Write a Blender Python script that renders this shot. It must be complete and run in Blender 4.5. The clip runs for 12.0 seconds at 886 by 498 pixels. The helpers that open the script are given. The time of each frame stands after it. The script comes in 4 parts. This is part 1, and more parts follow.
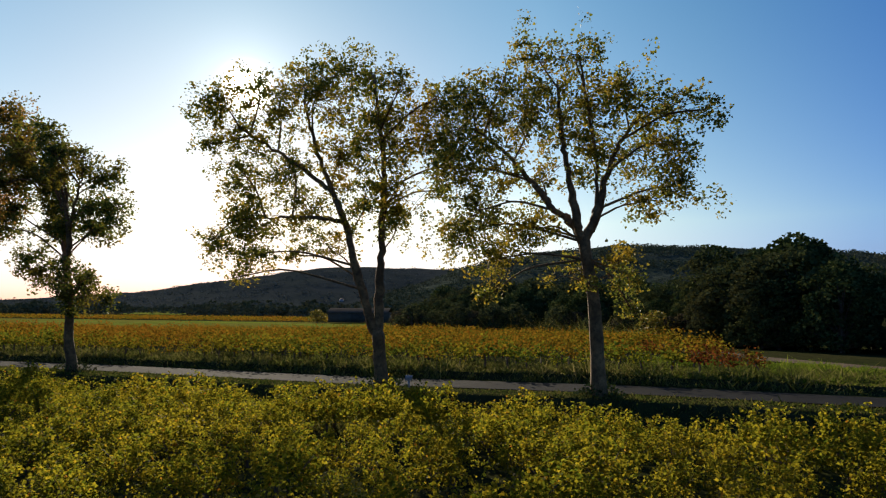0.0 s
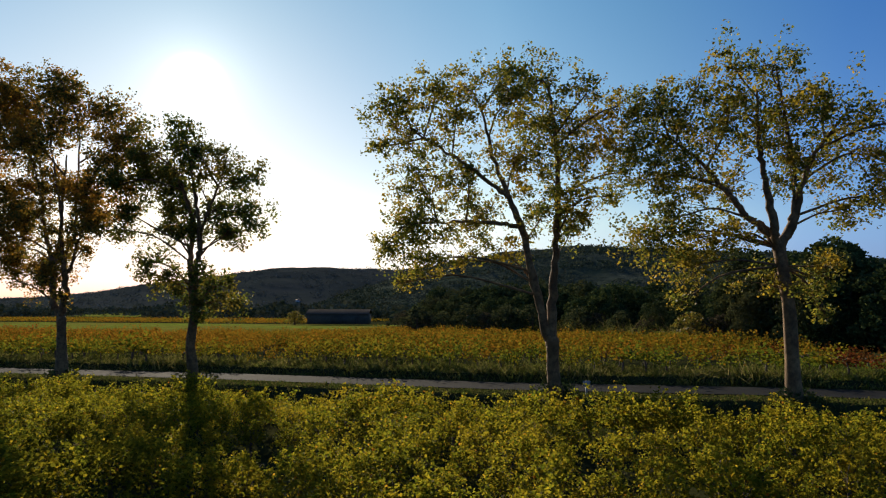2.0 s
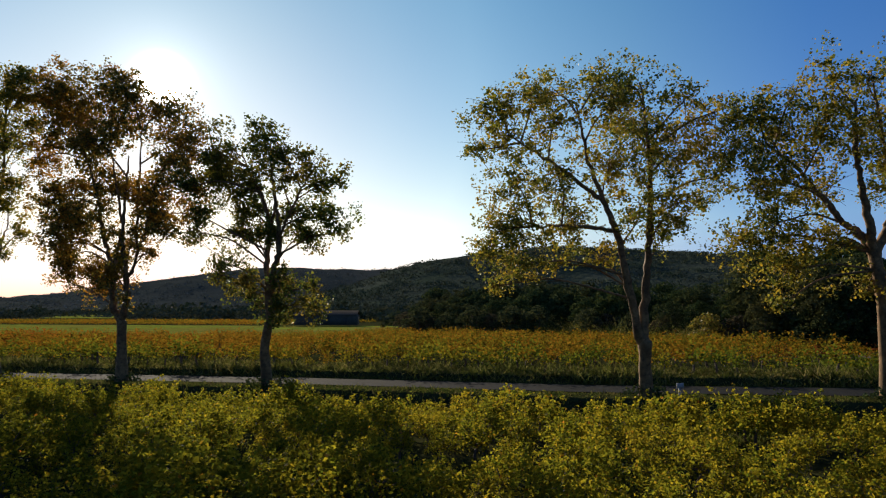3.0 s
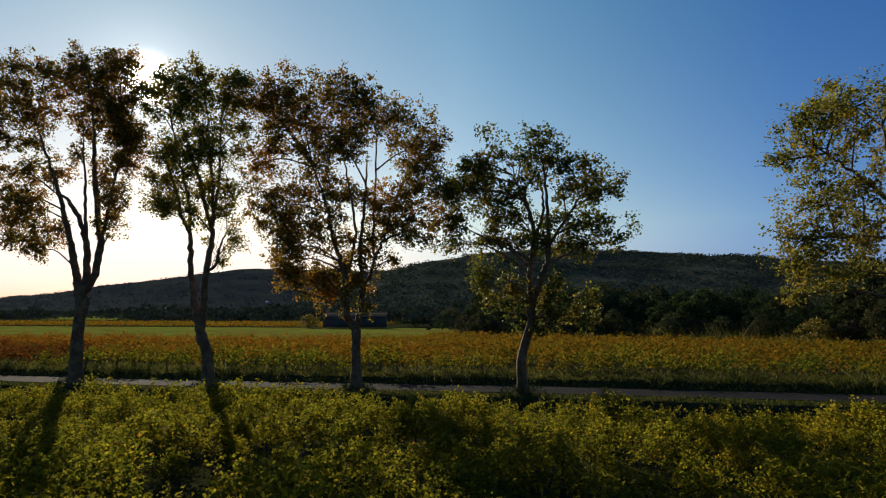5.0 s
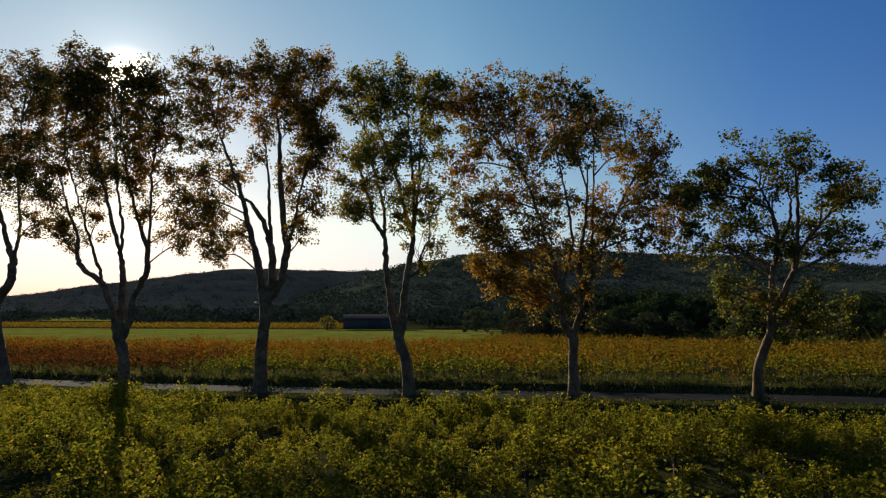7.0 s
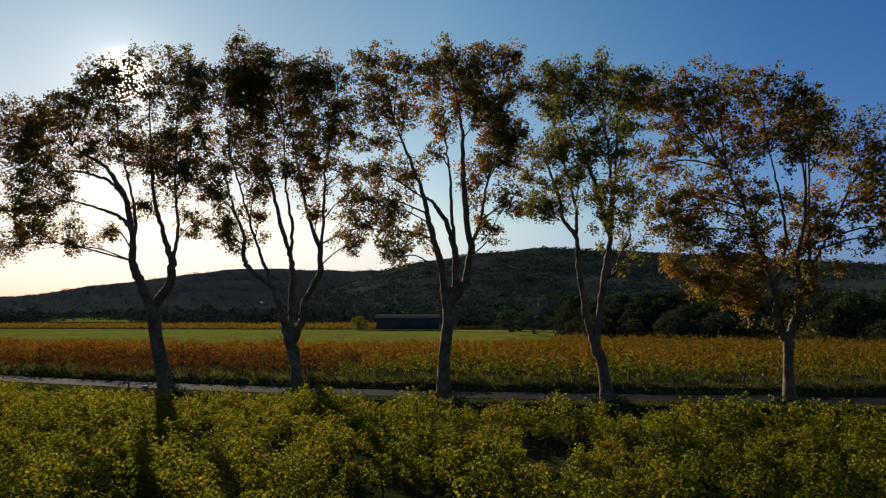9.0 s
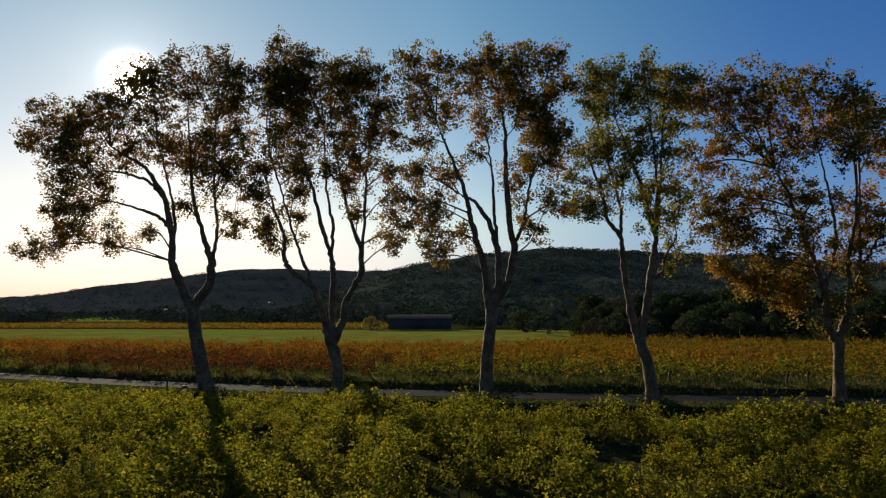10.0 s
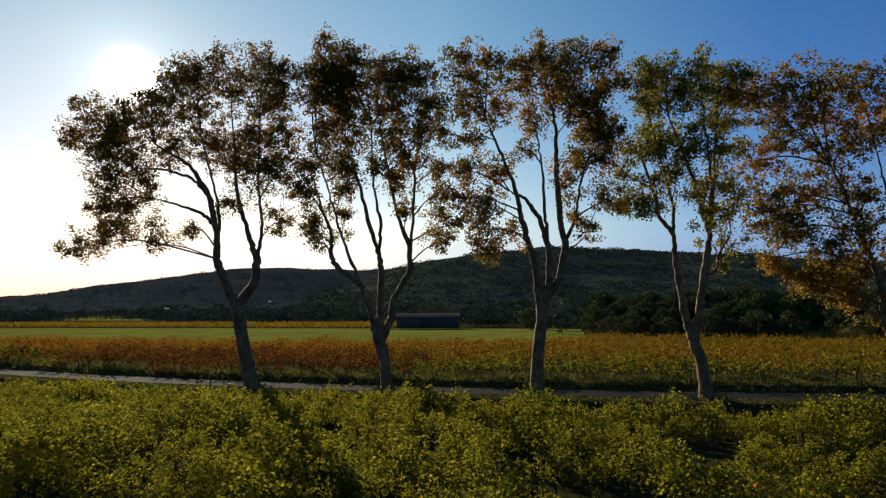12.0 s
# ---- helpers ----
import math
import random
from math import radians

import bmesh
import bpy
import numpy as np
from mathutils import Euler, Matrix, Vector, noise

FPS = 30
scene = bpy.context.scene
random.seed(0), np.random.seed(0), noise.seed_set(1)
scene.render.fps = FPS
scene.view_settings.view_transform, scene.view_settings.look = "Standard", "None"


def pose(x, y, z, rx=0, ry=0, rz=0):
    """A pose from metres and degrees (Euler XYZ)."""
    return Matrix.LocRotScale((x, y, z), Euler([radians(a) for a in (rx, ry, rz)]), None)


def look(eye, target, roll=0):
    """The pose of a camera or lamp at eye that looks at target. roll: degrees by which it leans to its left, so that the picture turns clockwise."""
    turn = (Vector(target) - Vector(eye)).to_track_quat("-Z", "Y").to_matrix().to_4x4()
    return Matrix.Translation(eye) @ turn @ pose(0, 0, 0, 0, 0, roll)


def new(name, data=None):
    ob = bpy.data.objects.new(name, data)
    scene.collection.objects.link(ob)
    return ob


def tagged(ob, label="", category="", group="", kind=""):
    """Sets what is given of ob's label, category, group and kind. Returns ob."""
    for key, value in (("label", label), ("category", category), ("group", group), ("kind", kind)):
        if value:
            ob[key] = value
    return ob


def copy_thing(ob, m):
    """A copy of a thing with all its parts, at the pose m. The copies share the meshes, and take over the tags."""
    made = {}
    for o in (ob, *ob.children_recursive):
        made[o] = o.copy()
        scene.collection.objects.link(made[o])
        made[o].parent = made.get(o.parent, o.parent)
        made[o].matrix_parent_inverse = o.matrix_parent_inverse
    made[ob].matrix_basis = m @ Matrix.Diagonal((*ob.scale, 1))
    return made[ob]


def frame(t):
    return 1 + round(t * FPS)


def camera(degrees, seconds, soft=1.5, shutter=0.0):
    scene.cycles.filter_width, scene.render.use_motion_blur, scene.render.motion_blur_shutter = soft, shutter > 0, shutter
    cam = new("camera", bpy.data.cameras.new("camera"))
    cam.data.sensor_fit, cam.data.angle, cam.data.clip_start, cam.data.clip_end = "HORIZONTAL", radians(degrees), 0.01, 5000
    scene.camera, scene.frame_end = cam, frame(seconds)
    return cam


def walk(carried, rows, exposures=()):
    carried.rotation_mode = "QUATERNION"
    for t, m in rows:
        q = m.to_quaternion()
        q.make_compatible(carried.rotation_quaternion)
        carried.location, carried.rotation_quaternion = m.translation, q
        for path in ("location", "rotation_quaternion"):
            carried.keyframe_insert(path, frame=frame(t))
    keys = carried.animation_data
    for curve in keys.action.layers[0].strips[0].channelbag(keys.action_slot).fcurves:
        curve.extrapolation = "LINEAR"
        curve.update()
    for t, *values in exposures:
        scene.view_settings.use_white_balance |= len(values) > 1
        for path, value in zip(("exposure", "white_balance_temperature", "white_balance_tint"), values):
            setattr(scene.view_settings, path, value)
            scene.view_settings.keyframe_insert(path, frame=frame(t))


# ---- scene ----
cam = camera(70.3, 12.0, soft=1.2)
# seconds, place, then heading, tilt and roll in degrees: a low flight along the tree line
PATH = [
    (0.0, 0.000, 0.000, 2.933, -0.002, 5.336, -0.229),
    (0.5, -2.191, 0.075, 2.982, -0.718, 5.337, -0.218),
    (1.0, -4.504, 0.216, 3.030, -1.524, 5.335, -0.156),
    (1.5, -6.639, 0.344, 3.083, -2.551, 5.360, -0.066),
    (2.0, -8.605, 0.471, 3.134, -4.365, 5.355, 0.024),
    (2.5, -10.543, 0.595, 3.198, -6.211, 5.367, 0.111),
    (3.0, -13.348, 0.879, 3.274, -6.858, 5.389, 0.164),
    (5.0, -25.391, 2.603, 3.656, -7.969, 5.481, 0.088),
    (5.5, -28.297, 3.112, 3.742, -8.368, 5.452, 0.097),
    (6.0, -31.154, 3.660, 3.838, -8.773, 5.479, 0.105),
    (6.5, -33.833, 4.219, 3.933, -9.310, 5.502, 0.107),
    (7.0, -36.487, 4.819, 4.018, -9.606, 5.504, 0.128),
    (9.0, -45.920, 7.449, 4.192, -9.669, 5.459, 0.264),
    (9.5, -47.169, 7.737, 4.203, -9.220, 5.470, 0.251),
    (10.0, -47.785, 7.855, 4.205, -9.171, 5.472, 0.241),
    (10.5, -47.970, 7.890, 4.201, -9.508, 5.472, 0.238),
    (11.0, -48.389, 7.958, 4.191, -9.598, 5.469, 0.245),
    (11.5, -49.337, 8.131, 4.171, -9.401, 5.440, 0.262),
    (12.0, -50.384, 8.370, 4.141, -9.282, 5.370, 0.293),
]
walk(cam, [(t, pose(x, y, z, 90 + p, r, w)) for t, x, y, z, w, p, r in PATH], exposures=[(0.0, 0.41, 6500, 12), (3.0, 0.38, 6500, 12), (5.0, 0.08, 6500, 12), (5.5, 0.15, 6500, 12), (6.5, 0.08, 6500, 12), (10.5, 0.03, 6500, 12), (11.5, 0.08, 6500, 12), (12.0, 0.24, 6500, 12)])

# ---- sky and sun ----
SUN_AZ, SUN_EL = -17.8, 18.6          # degrees right of +y, degrees up
sun_dir = Vector((math.sin(radians(SUN_AZ)) * math.cos(radians(SUN_EL)), math.cos(radians(SUN_AZ)) * math.cos(radians(SUN_EL)), math.sin(radians(SUN_EL))))
world = bpy.data.worlds.new("world")
scene.world = world
world.use_nodes = True
wn, wl = world.node_tree.nodes, world.node_tree.links
wn.clear()
sky = wn.new("ShaderNodeTexSky")
sky.sky_type, sky.sun_disc = "NISHITA", False
sky.sun_elevation, sky.sun_rotation = radians(SUN_EL), radians(SUN_AZ)
sky.air_density, sky.dust_density, sky.ozone_density, sky.altitude = 1.0, 0.3, 1.2, 100
back = wn.new("ShaderNodeBackground")
back.inputs["Strength"].default_value = 0.075
deep = wn.new("ShaderNodeHueSaturation")
deep.inputs["Hue"].default_value, deep.inputs["Saturation"].default_value, deep.inputs["Value"].default_value = 0.503, 1.22, 1.0
wl.new(sky.outputs[0], deep.inputs["Color"])
# clear autumn air: bluer overhead, pale rather than yellow over the horizon
at = wn.new("ShaderNodeTexCoord")
axes = wn.new("ShaderNodeSeparateXYZ")
wl.new(at.outputs["Generated"], axes.inputs[0])
air = wn.new("ShaderNodeValToRGB")
while len(air.color_ramp.elements) < 4:
    air.color_ramp.elements.new(0.1)
for k, (where, tone) in enumerate(((0.0, (0.33, 0.35, 1.3)), (0.06, (0.57, 0.63, 1.12)), (0.13, (0.87, 0.94, 1.12)), (0.45, (0.58, 0.94, 1.2)))):
    air.color_ramp.elements[k].position, air.color_ramp.elements[k].color = where, (*tone, 1)
wl.new(axes.outputs["Z"], air.inputs[0])
clear = wn.new("ShaderNodeMix")
clear.data_type, clear.blend_type = "RGBA", "MULTIPLY"
clear.inputs[0].default_value = 1.0
wl.new(deep.outputs[0], clear.inputs[6])
wl.new(air.outputs[0], clear.inputs[7])
# the blue deepens away from the sun and pales to white towards it
toward = wn.new("ShaderNodeVectorMath")
toward.operation = "DOT_PRODUCT"
wl.new(at.outputs["Generated"], toward.inputs[0])
toward.inputs[1].default_value = sun_dir
pale = wn.new("ShaderNodeValToRGB")
while len(pale.color_ramp.elements) < 6:
    pale.color_ramp.elements.new(0.5)
for k, (where, tone) in enumerate(((0.35, (0.58, 0.76, 1.02)), (0.61, (0.82, 0.92, 1.03)), (0.78, (1.40, 1.25, 1.0)), (0.90, (1.76, 1.45, 1.05)), (0.95, (1.52, 1.28, 0.97)), (1.0, (1.1, 0.97, 0.83)))):
    pale.color_ramp.elements[k].position, pale.color_ramp.elements[k].color = where, (*tone, 1)
wl.new(toward.outputs["Value"], pale.inputs[0])
depth_of_blue = wn.new("ShaderNodeMix")
depth_of_blue.data_type, depth_of_blue.blend_type = "RGBA", "MULTIPLY"
depth_of_blue.inputs[0].default_value = 1.0
wl.new(clear.outputs[2], depth_of_blue.inputs[6])
wl.new(pale.outputs[0], depth_of_blue.inputs[7])
wl.new(depth_of_blue.outputs[2], back.inputs["Color"])


def aureole(power, colour, strength):
    """The bright ring of sky round the sun, which falls off with the angle from it."""
    coord = wn.new("ShaderNodeTexCoord")
    dot = wn.new("ShaderNodeVectorMath")
    dot.operation = "DOT_PRODUCT"
    wl.new(coord.outputs["Generated"], dot.inputs[0])
    dot.inputs[1].default_value = sun_dir
    up = wn.new("ShaderNodeMath")
    up.operation = "MAXIMUM"
    wl.new(dot.outputs["Value"], up.inputs[0])
    up.inputs[1].default_value = 0.0
    pw = wn.new("ShaderNodeMath")
    pw.operation = "POWER"
    wl.new(up.outputs[0], pw.inputs[0])
    pw.inputs[1].default_value = power
    gain = wn.new("ShaderNodeMath")
    gain.operation = "MULTIPLY"
    wl.new(pw.outputs[0], gain.inputs[0])
    gain.inputs[1].default_value = strength
    b = wn.new("ShaderNodeBackground")
    b.inputs["Color"].default_value = (*colour, 1)
    wl.new(gain.outputs[0], b.inputs["Strength"])
    return b


def add(a, b):
    n = wn.new("ShaderNodeAddShader")
    wl.new(a.outputs[0], n.inputs[0])
    wl.new(b.outputs[0], n.inputs[1])
    return n


glow = add(add(add(back, aureole(6000, (1.0, 0.95, 0.85), 30.0)), aureole(500, (1.0, 0.97, 0.93), 0.22)), aureole(9, (1.0, 0.88, 0.74), 0.05))
wout = wn.new("ShaderNodeOutputWorld")
wl.new(glow.outputs[0], wout.inputs["Surface"])
sun = new("sun", bpy.data.lights.new("sun", "SUN"))
sun.data.energy, sun.data.angle, sun.data.color = 5.0, radians(0.5), (1.0, 0.87, 0.66)
sun.matrix_world = look(sun_dir * 100, (0, 0, 0))


# ---- materials ----
def nodes_of(name):
    m = bpy.data.materials.new(name)
    m.use_nodes = True
    n, l = m.node_tree.nodes, m.node_tree.links
    n.clear()
    return m, n, l, n.new("ShaderNodeOutputMaterial")


def ramp(n, stops):
    r = n.new("ShaderNodeValToRGB")
    e = r.color_ramp.elements
    while len(e) < len(stops):
        e.new(0.5)
    for k, (p, c) in enumerate(stops):
        e[k].position, e[k].color = p, (*c, 1)
    return r


def noise_tex(n, l, scale, detail=5, rough=0.6, vec=None):
    t = n.new("ShaderNodeTexNoise")
    t.inputs["Scale"].default_value, t.inputs["Detail"].default_value, t.inputs["Roughness"].default_value = scale, detail, rough
    if vec is not None:
        l.new(vec, t.inputs["Vector"])
    return t


def mixc(n, l, fac, a, b, kind="MIX"):
    m = n.new("ShaderNodeMix")
    m.data_type, m.blend_type = "RGBA", kind
    for sock, v in ((0, fac), (6, a), (7, b)):
        if isinstance(v, (int, float)):
            m.inputs[sock].default_value = v
        elif isinstance(v, tuple):
            m.inputs[sock].default_value = (*v, 1)
        else:
            l.new(v, m.inputs[sock])
    return m.outputs[2]


def surface(name, coarse, fine, c1, c2, c3, rough=0.85, bump=0.3, dist=0.05, spec=0.3):
    """A matt surface with two scales of colour and a fine relief, in metres."""
    m, n, l, out = nodes_of(name)
    geo = n.new("ShaderNodeNewGeometry")
    a = noise_tex(n, l, coarse, 4, 0.55, geo.outputs["Position"])
    b = noise_tex(n, l, fine, 6, 0.65, geo.outputs["Position"])
    r = ramp(n, [(0.35, c1), (0.65, c2)])
    l.new(a.outputs[0], r.inputs[0])
    r2 = ramp(n, [(0.45, (0, 0, 0)), (0.7, (1, 1, 1))])
    l.new(b.outputs[0], r2.inputs[0])
    col = mixc(n, l, r2.outputs[0], r.outputs[0], c3)
    p = n.new("ShaderNodeBsdfPrincipled")
    l.new(col, p.inputs["Base Color"])
    p.inputs["Roughness"].default_value = rough
    p.inputs["Specular IOR Level"].default_value = spec
    bp = n.new("ShaderNodeBump")
    bp.inputs["Strength"].default_value, bp.inputs["Distance"].default_value = bump, dist
    l.new(b.outputs[0], bp.inputs["Height"])
    l.new(bp.outputs[0], p.inputs["Normal"])
    l.new(p.outputs[0], out.inputs[0])
    return m


def leaf_mat(name, stops, patch=0.15, patch_col=(0.3, 0.12, 0.02), patch_amount=0.5, through_light=0.45, rough=0.5, spec=0.15, face=1.0):
    """Leaves: each its own colour out of stops, patches of plants that have turned, light let through."""
    m, n, l, out = nodes_of(name)
    geo = n.new("ShaderNodeNewGeometry")
    r = ramp(n, stops)
    l.new(geo.outputs["Random Per Island"], r.inputs[0])
    a = noise_tex(n, l, patch, 3, 0.6, geo.outputs["Position"])
    pr = ramp(n, [(0.48, (0, 0, 0)), (0.66, (patch_amount,) * 3)])
    l.new(a.outputs[0], pr.inputs[0])
    col = mixc(n, l, pr.outputs[0], r.outputs[0], patch_col)
    p = n.new("ShaderNodeBsdfPrincipled")
    l.new(mixc(n, l, 1.0, col, (face, face, face), "MULTIPLY"), p.inputs["Base Color"])
    p.inputs["Roughness"].default_value = rough
    p.inputs["Specular IOR Level"].default_value = spec
    tr = n.new("ShaderNodeBsdfTranslucent")
    l.new(col, tr.inputs[0])
    mx = n.new("ShaderNodeMixShader")
    mx.inputs[0].default_value = through_light
    l.new(p.outputs[0], mx.inputs[1])
    l.new(tr.outputs[0], mx.inputs[2])
    l.new(mx.outputs[0], out.inputs[0])
    return m


GROUND = surface("field_soil_and_grass", 0.12, 3.0, (0.034, 0.040, 0.013), (0.046, 0.044, 0.018), (0.020, 0.024, 0.009), 1.0, 0.6, 0.08, 0.0)
MEADOW = surface("meadow_grass", 0.035, 0.3, (0.1898, 0.1495, 0.0345), (0.184, 0.2472, 0.0299), (0.08625, 0.1035, 0.0184), 1.0, 0.6, 0.08, 0.0)
ASPHALT = surface("worn_asphalt", 0.5, 14, (0.01716, 0.01785, 0.01785), (0.02746, 0.02746, 0.02608), (0.01236, 0.01236, 0.01236), 0.92, 0.3, 0.008, 0.02)
GRAVEL = surface("gravel_track", 0.4, 9, (0.10, 0.07, 0.042), (0.14, 0.10, 0.06), (0.07, 0.055, 0.035), 0.95, 0.5, 0.03, 0.05)
BARK = surface("plane_bark", 2.2, 7, (0.1069, 0.0576, 0.02154), (0.2614, 0.1512, 0.06019), (0.06732, 0.03816, 0.01647), 0.75, 0.5, 0.03, 0.22)
VINE_WOOD = surface("vine_wood", 3, 30, (0.09, 0.06, 0.04), (0.12, 0.09, 0.06), (0.05, 0.035, 0.025))
HILL = surface("scrub_hillside", 0.012, 0.09, (0.0385, 0.0525, 0.035), (0.0665, 0.077, 0.056), (0.028, 0.0385, 0.02625), 1.0, 1.0, 4.0, 0.0)
# soil of the distant ridge: paler than HILL, with haze mixed into the colour
FAR_HILL = surface("hazy_scrub_ridge", 0.008, 0.05, (0.044, 0.052, 0.045), (0.055, 0.061, 0.055), (0.038, 0.046, 0.040), 1.0, 0.35, 3.0, 0.0)
SHED = surface("weathered_shed_wall", 0.3, 3, (0.07056, 0.0672, 0.05522), (0.1, 0.09296, 0.07616), (0.05292, 0.0504, 0.04189), 0.9, 0.3, 0.05, 0.1)
ROOF = surface("shed_roof", 0.4, 4, (0.06426, 0.05738, 0.04696), (0.08568, 0.0765, 0.06105), (0.04998, 0.04462, 0.03757), 1.0, 0.3, 0.05, 0.0)
POST = surface("painted_post", 2, 20, (0.26, 0.26, 0.25), (0.32, 0.32, 0.31), (0.18, 0.18, 0.17))
GRASS = leaf_mat("verge_grass", [(0.0, (0.03675, 0.06, 0.01125)), (0.6, (0.07612, 0.095, 0.0175)), (1.0, (0.1575, 0.125, 0.04375))], 0.2, (0.1313, 0.1125, 0.0375), 0.5, 0.42, 0.7, 0.0)
VINE_LEAF = leaf_mat("vine_leaves", [(0.0, (0.1049, 0.144, 0.01298)), (0.5, (0.2477, 0.2294, 0.01587)), (0.9, (0.3639, 0.2896, 0.01732)), (0.98, (0.4618, 0.3177, 0.02019)), (1.0, (0.4618, 0.1665, 0.02164))], 0.4, (0.3976, 0.2728, 0.01875), 0.45, 0.64, 0.6, 0.02, 0.42)
VINE_GREEN = leaf_mat("green_vine_foliage", [(0.0, (0.07933, 0.09981, 0.01129)), (0.5, (0.192, 0.1947, 0.01505)), (0.9, (0.3007, 0.2616, 0.01631)), (0.98, (0.4223, 0.3042, 0.02007)), (1.0, (0.4734, 0.1703, 0.02007))], 0.3, (0.2943, 0.2373, 0.01631), 0.4, 0.64, 0.6, 0.02, 0.42)
FAR_LEAF = leaf_mat("autumn_vine_leaves", [(0.0, (0.09, 0.10, 0.012)), (0.4, (0.17, 0.13, 0.012)), (0.8, (0.25, 0.135, 0.012)), (1.0, (0.26, 0.10, 0.012))], 0.05, (0.26, 0.11, 0.012), 0.75, 0.5, 0.6, 0.0)
RED_LEAF = leaf_mat("red_vine_leaves", [(0.0, (0.14, 0.12, 0.012)), (0.4, (0.23, 0.13, 0.012)), (0.8, (0.27, 0.10, 0.012)), (1.0, (0.25, 0.065, 0.012))], 0.06, (0.25, 0.07, 0.012), 0.7, 0.5, 0.6, 0.0)
DARK_RED_LEAF = leaf_mat("dark_red_vine_leaves", [(0.0, (0.051, 0.0475, 0.01)), (0.4, (0.119, 0.057, 0.012)), (0.8, (0.17, 0.0475, 0.012)), (1.0, (0.204, 0.0855, 0.012))], 0.15, (0.136, 0.03325, 0.012), 0.7, 0.45, 0.6, 0.0)
OAK_LEAF = leaf_mat("evergreen_leaves", [(0.0, (0.02795, 0.04658, 0.0163)), (0.7, (0.0652, 0.0885, 0.02795)), (1.0, (0.1281, 0.1397, 0.04658))], 0.1, (0.1165, 0.09781, 0.04193), 0.5, 0.15, 0.9, 0.0)
SCRUB_LEAF = leaf_mat("hillside_scrub_leaves", [(0.0, (0.028, 0.042, 0.021)), (0.7, (0.063, 0.077, 0.042)), (1.0, (0.1225, 0.126, 0.0735))], 0.02, (0.1137, 0.1155, 0.07875), 0.6, 0.08, 0.9, 0.0)
# scrub of the distant ridge, greyed by the same painted-in haze
RIDGE_LEAF = leaf_mat("hazy_ridge_leaves", [(0.0, (0.05616, 0.0702, 0.05265)), (0.7, (0.09652, 0.1088, 0.08775)), (1.0, (0.1492, 0.1544, 0.1264))], 0.01, (0.1316, 0.1334, 0.1158), 0.6, 0.08, 0.9, 0.0)
GREY_LEAF = leaf_mat("grey_green_leaves", [(0.0, (0.03881, 0.05175, 0.0207)), (0.7, (0.07331, 0.08625, 0.0345)), (1.0, (0.1121, 0.1121, 0.04744))], 0.2, (0.08625, 0.08625, 0.03881), 0.5, 0.3, 0.7, 0.0)
# lit version of GRASS: sunlight is put into its brighter green
SUNLIT_GRASS = leaf_mat("sunlit_grass", [(0.0, (0.08, 0.13, 0.012)), (0.6, (0.15, 0.20, 0.02)), (1.0, (0.22, 0.23, 0.03))], 0.3, (0.12, 0.15, 0.02), 0.6, 0.5, 0.7, 0.0)
DRY_GRASS = leaf_mat("dry_grass", [(0.0, (0.075, 0.09, 0.016)), (0.5, (0.15, 0.145, 0.03)), (1.0, (0.26, 0.21, 0.075))], 0.12, (0.10, 0.12, 0.02), 0.8, 0.45, 0.7, 0.0)
EDGE_LEAF = leaf_mat("green_vine_leaves", [(0.0, (0.05, 0.085, 0.012)), (0.5, (0.12, 0.14, 0.014)), (0.9, (0.23, 0.19, 0.014)), (1.0, (0.28, 0.12, 0.012))], 0.08, (0.26, 0.16, 0.012), 0.6, 0.5, 0.6, 0.0)
BROWN_LEAF = leaf_mat("brown_thicket_leaves", [(0.0, (0.046, 0.0414, 0.0253)), (0.7, (0.08625, 0.0713, 0.0414)), (1.0, (0.1265, 0.1035, 0.0575))], 0.2, (0.069, 0.069, 0.0345), 0.6, 0.25, 0.8, 0.0)
SHRUB_LEAF = leaf_mat("yellow_shrub_leaves", [(0.0, (0.12, 0.13, 0.02)), (0.6, (0.24, 0.2, 0.03)), (1.0, (0.3, 0.17, 0.03))], 0.3, (0.25, 0.18, 0.03), 0.4, 0.4)


# ---- builders ----
rng = np.random.default_rng(7)


def mesh_np(name, v, tri, material, smooth=False):
    """A mesh from arrays of vertices and triangles."""
    v, tri = np.asarray(v, dtype=np.float32), np.asarray(tri, dtype=np.int32)
    me = bpy.data.meshes.new(name)
    me.vertices.add(len(v))
    me.vertices.foreach_set("co", v.ravel())
    me.loops.add(len(tri) * 3)
    me.loops.foreach_set("vertex_index", tri.ravel())
    me.polygons.add(len(tri))
    me.polygons.foreach_set("loop_start", np.arange(0, len(tri) * 3, 3, dtype=np.int32))
    if smooth:
        me.polygons.foreach_set("use_smooth", np.ones(len(tri), dtype=bool))
    me.update(calc_edges=True)
    me.materials.append(material)
    return me


def part(name, me, parent=None, label=""):
    ob = new(name, me)
    if parent is not None:
        ob.parent = parent
    return tagged(ob, label)


def join(pieces):
    vs, fs, k = [], [], 0
    for v, f in pieces:
        vs.append(v)
        fs.append(np.asarray(f) + k)
        k += len(v)
    return np.concatenate(vs), np.concatenate(fs)


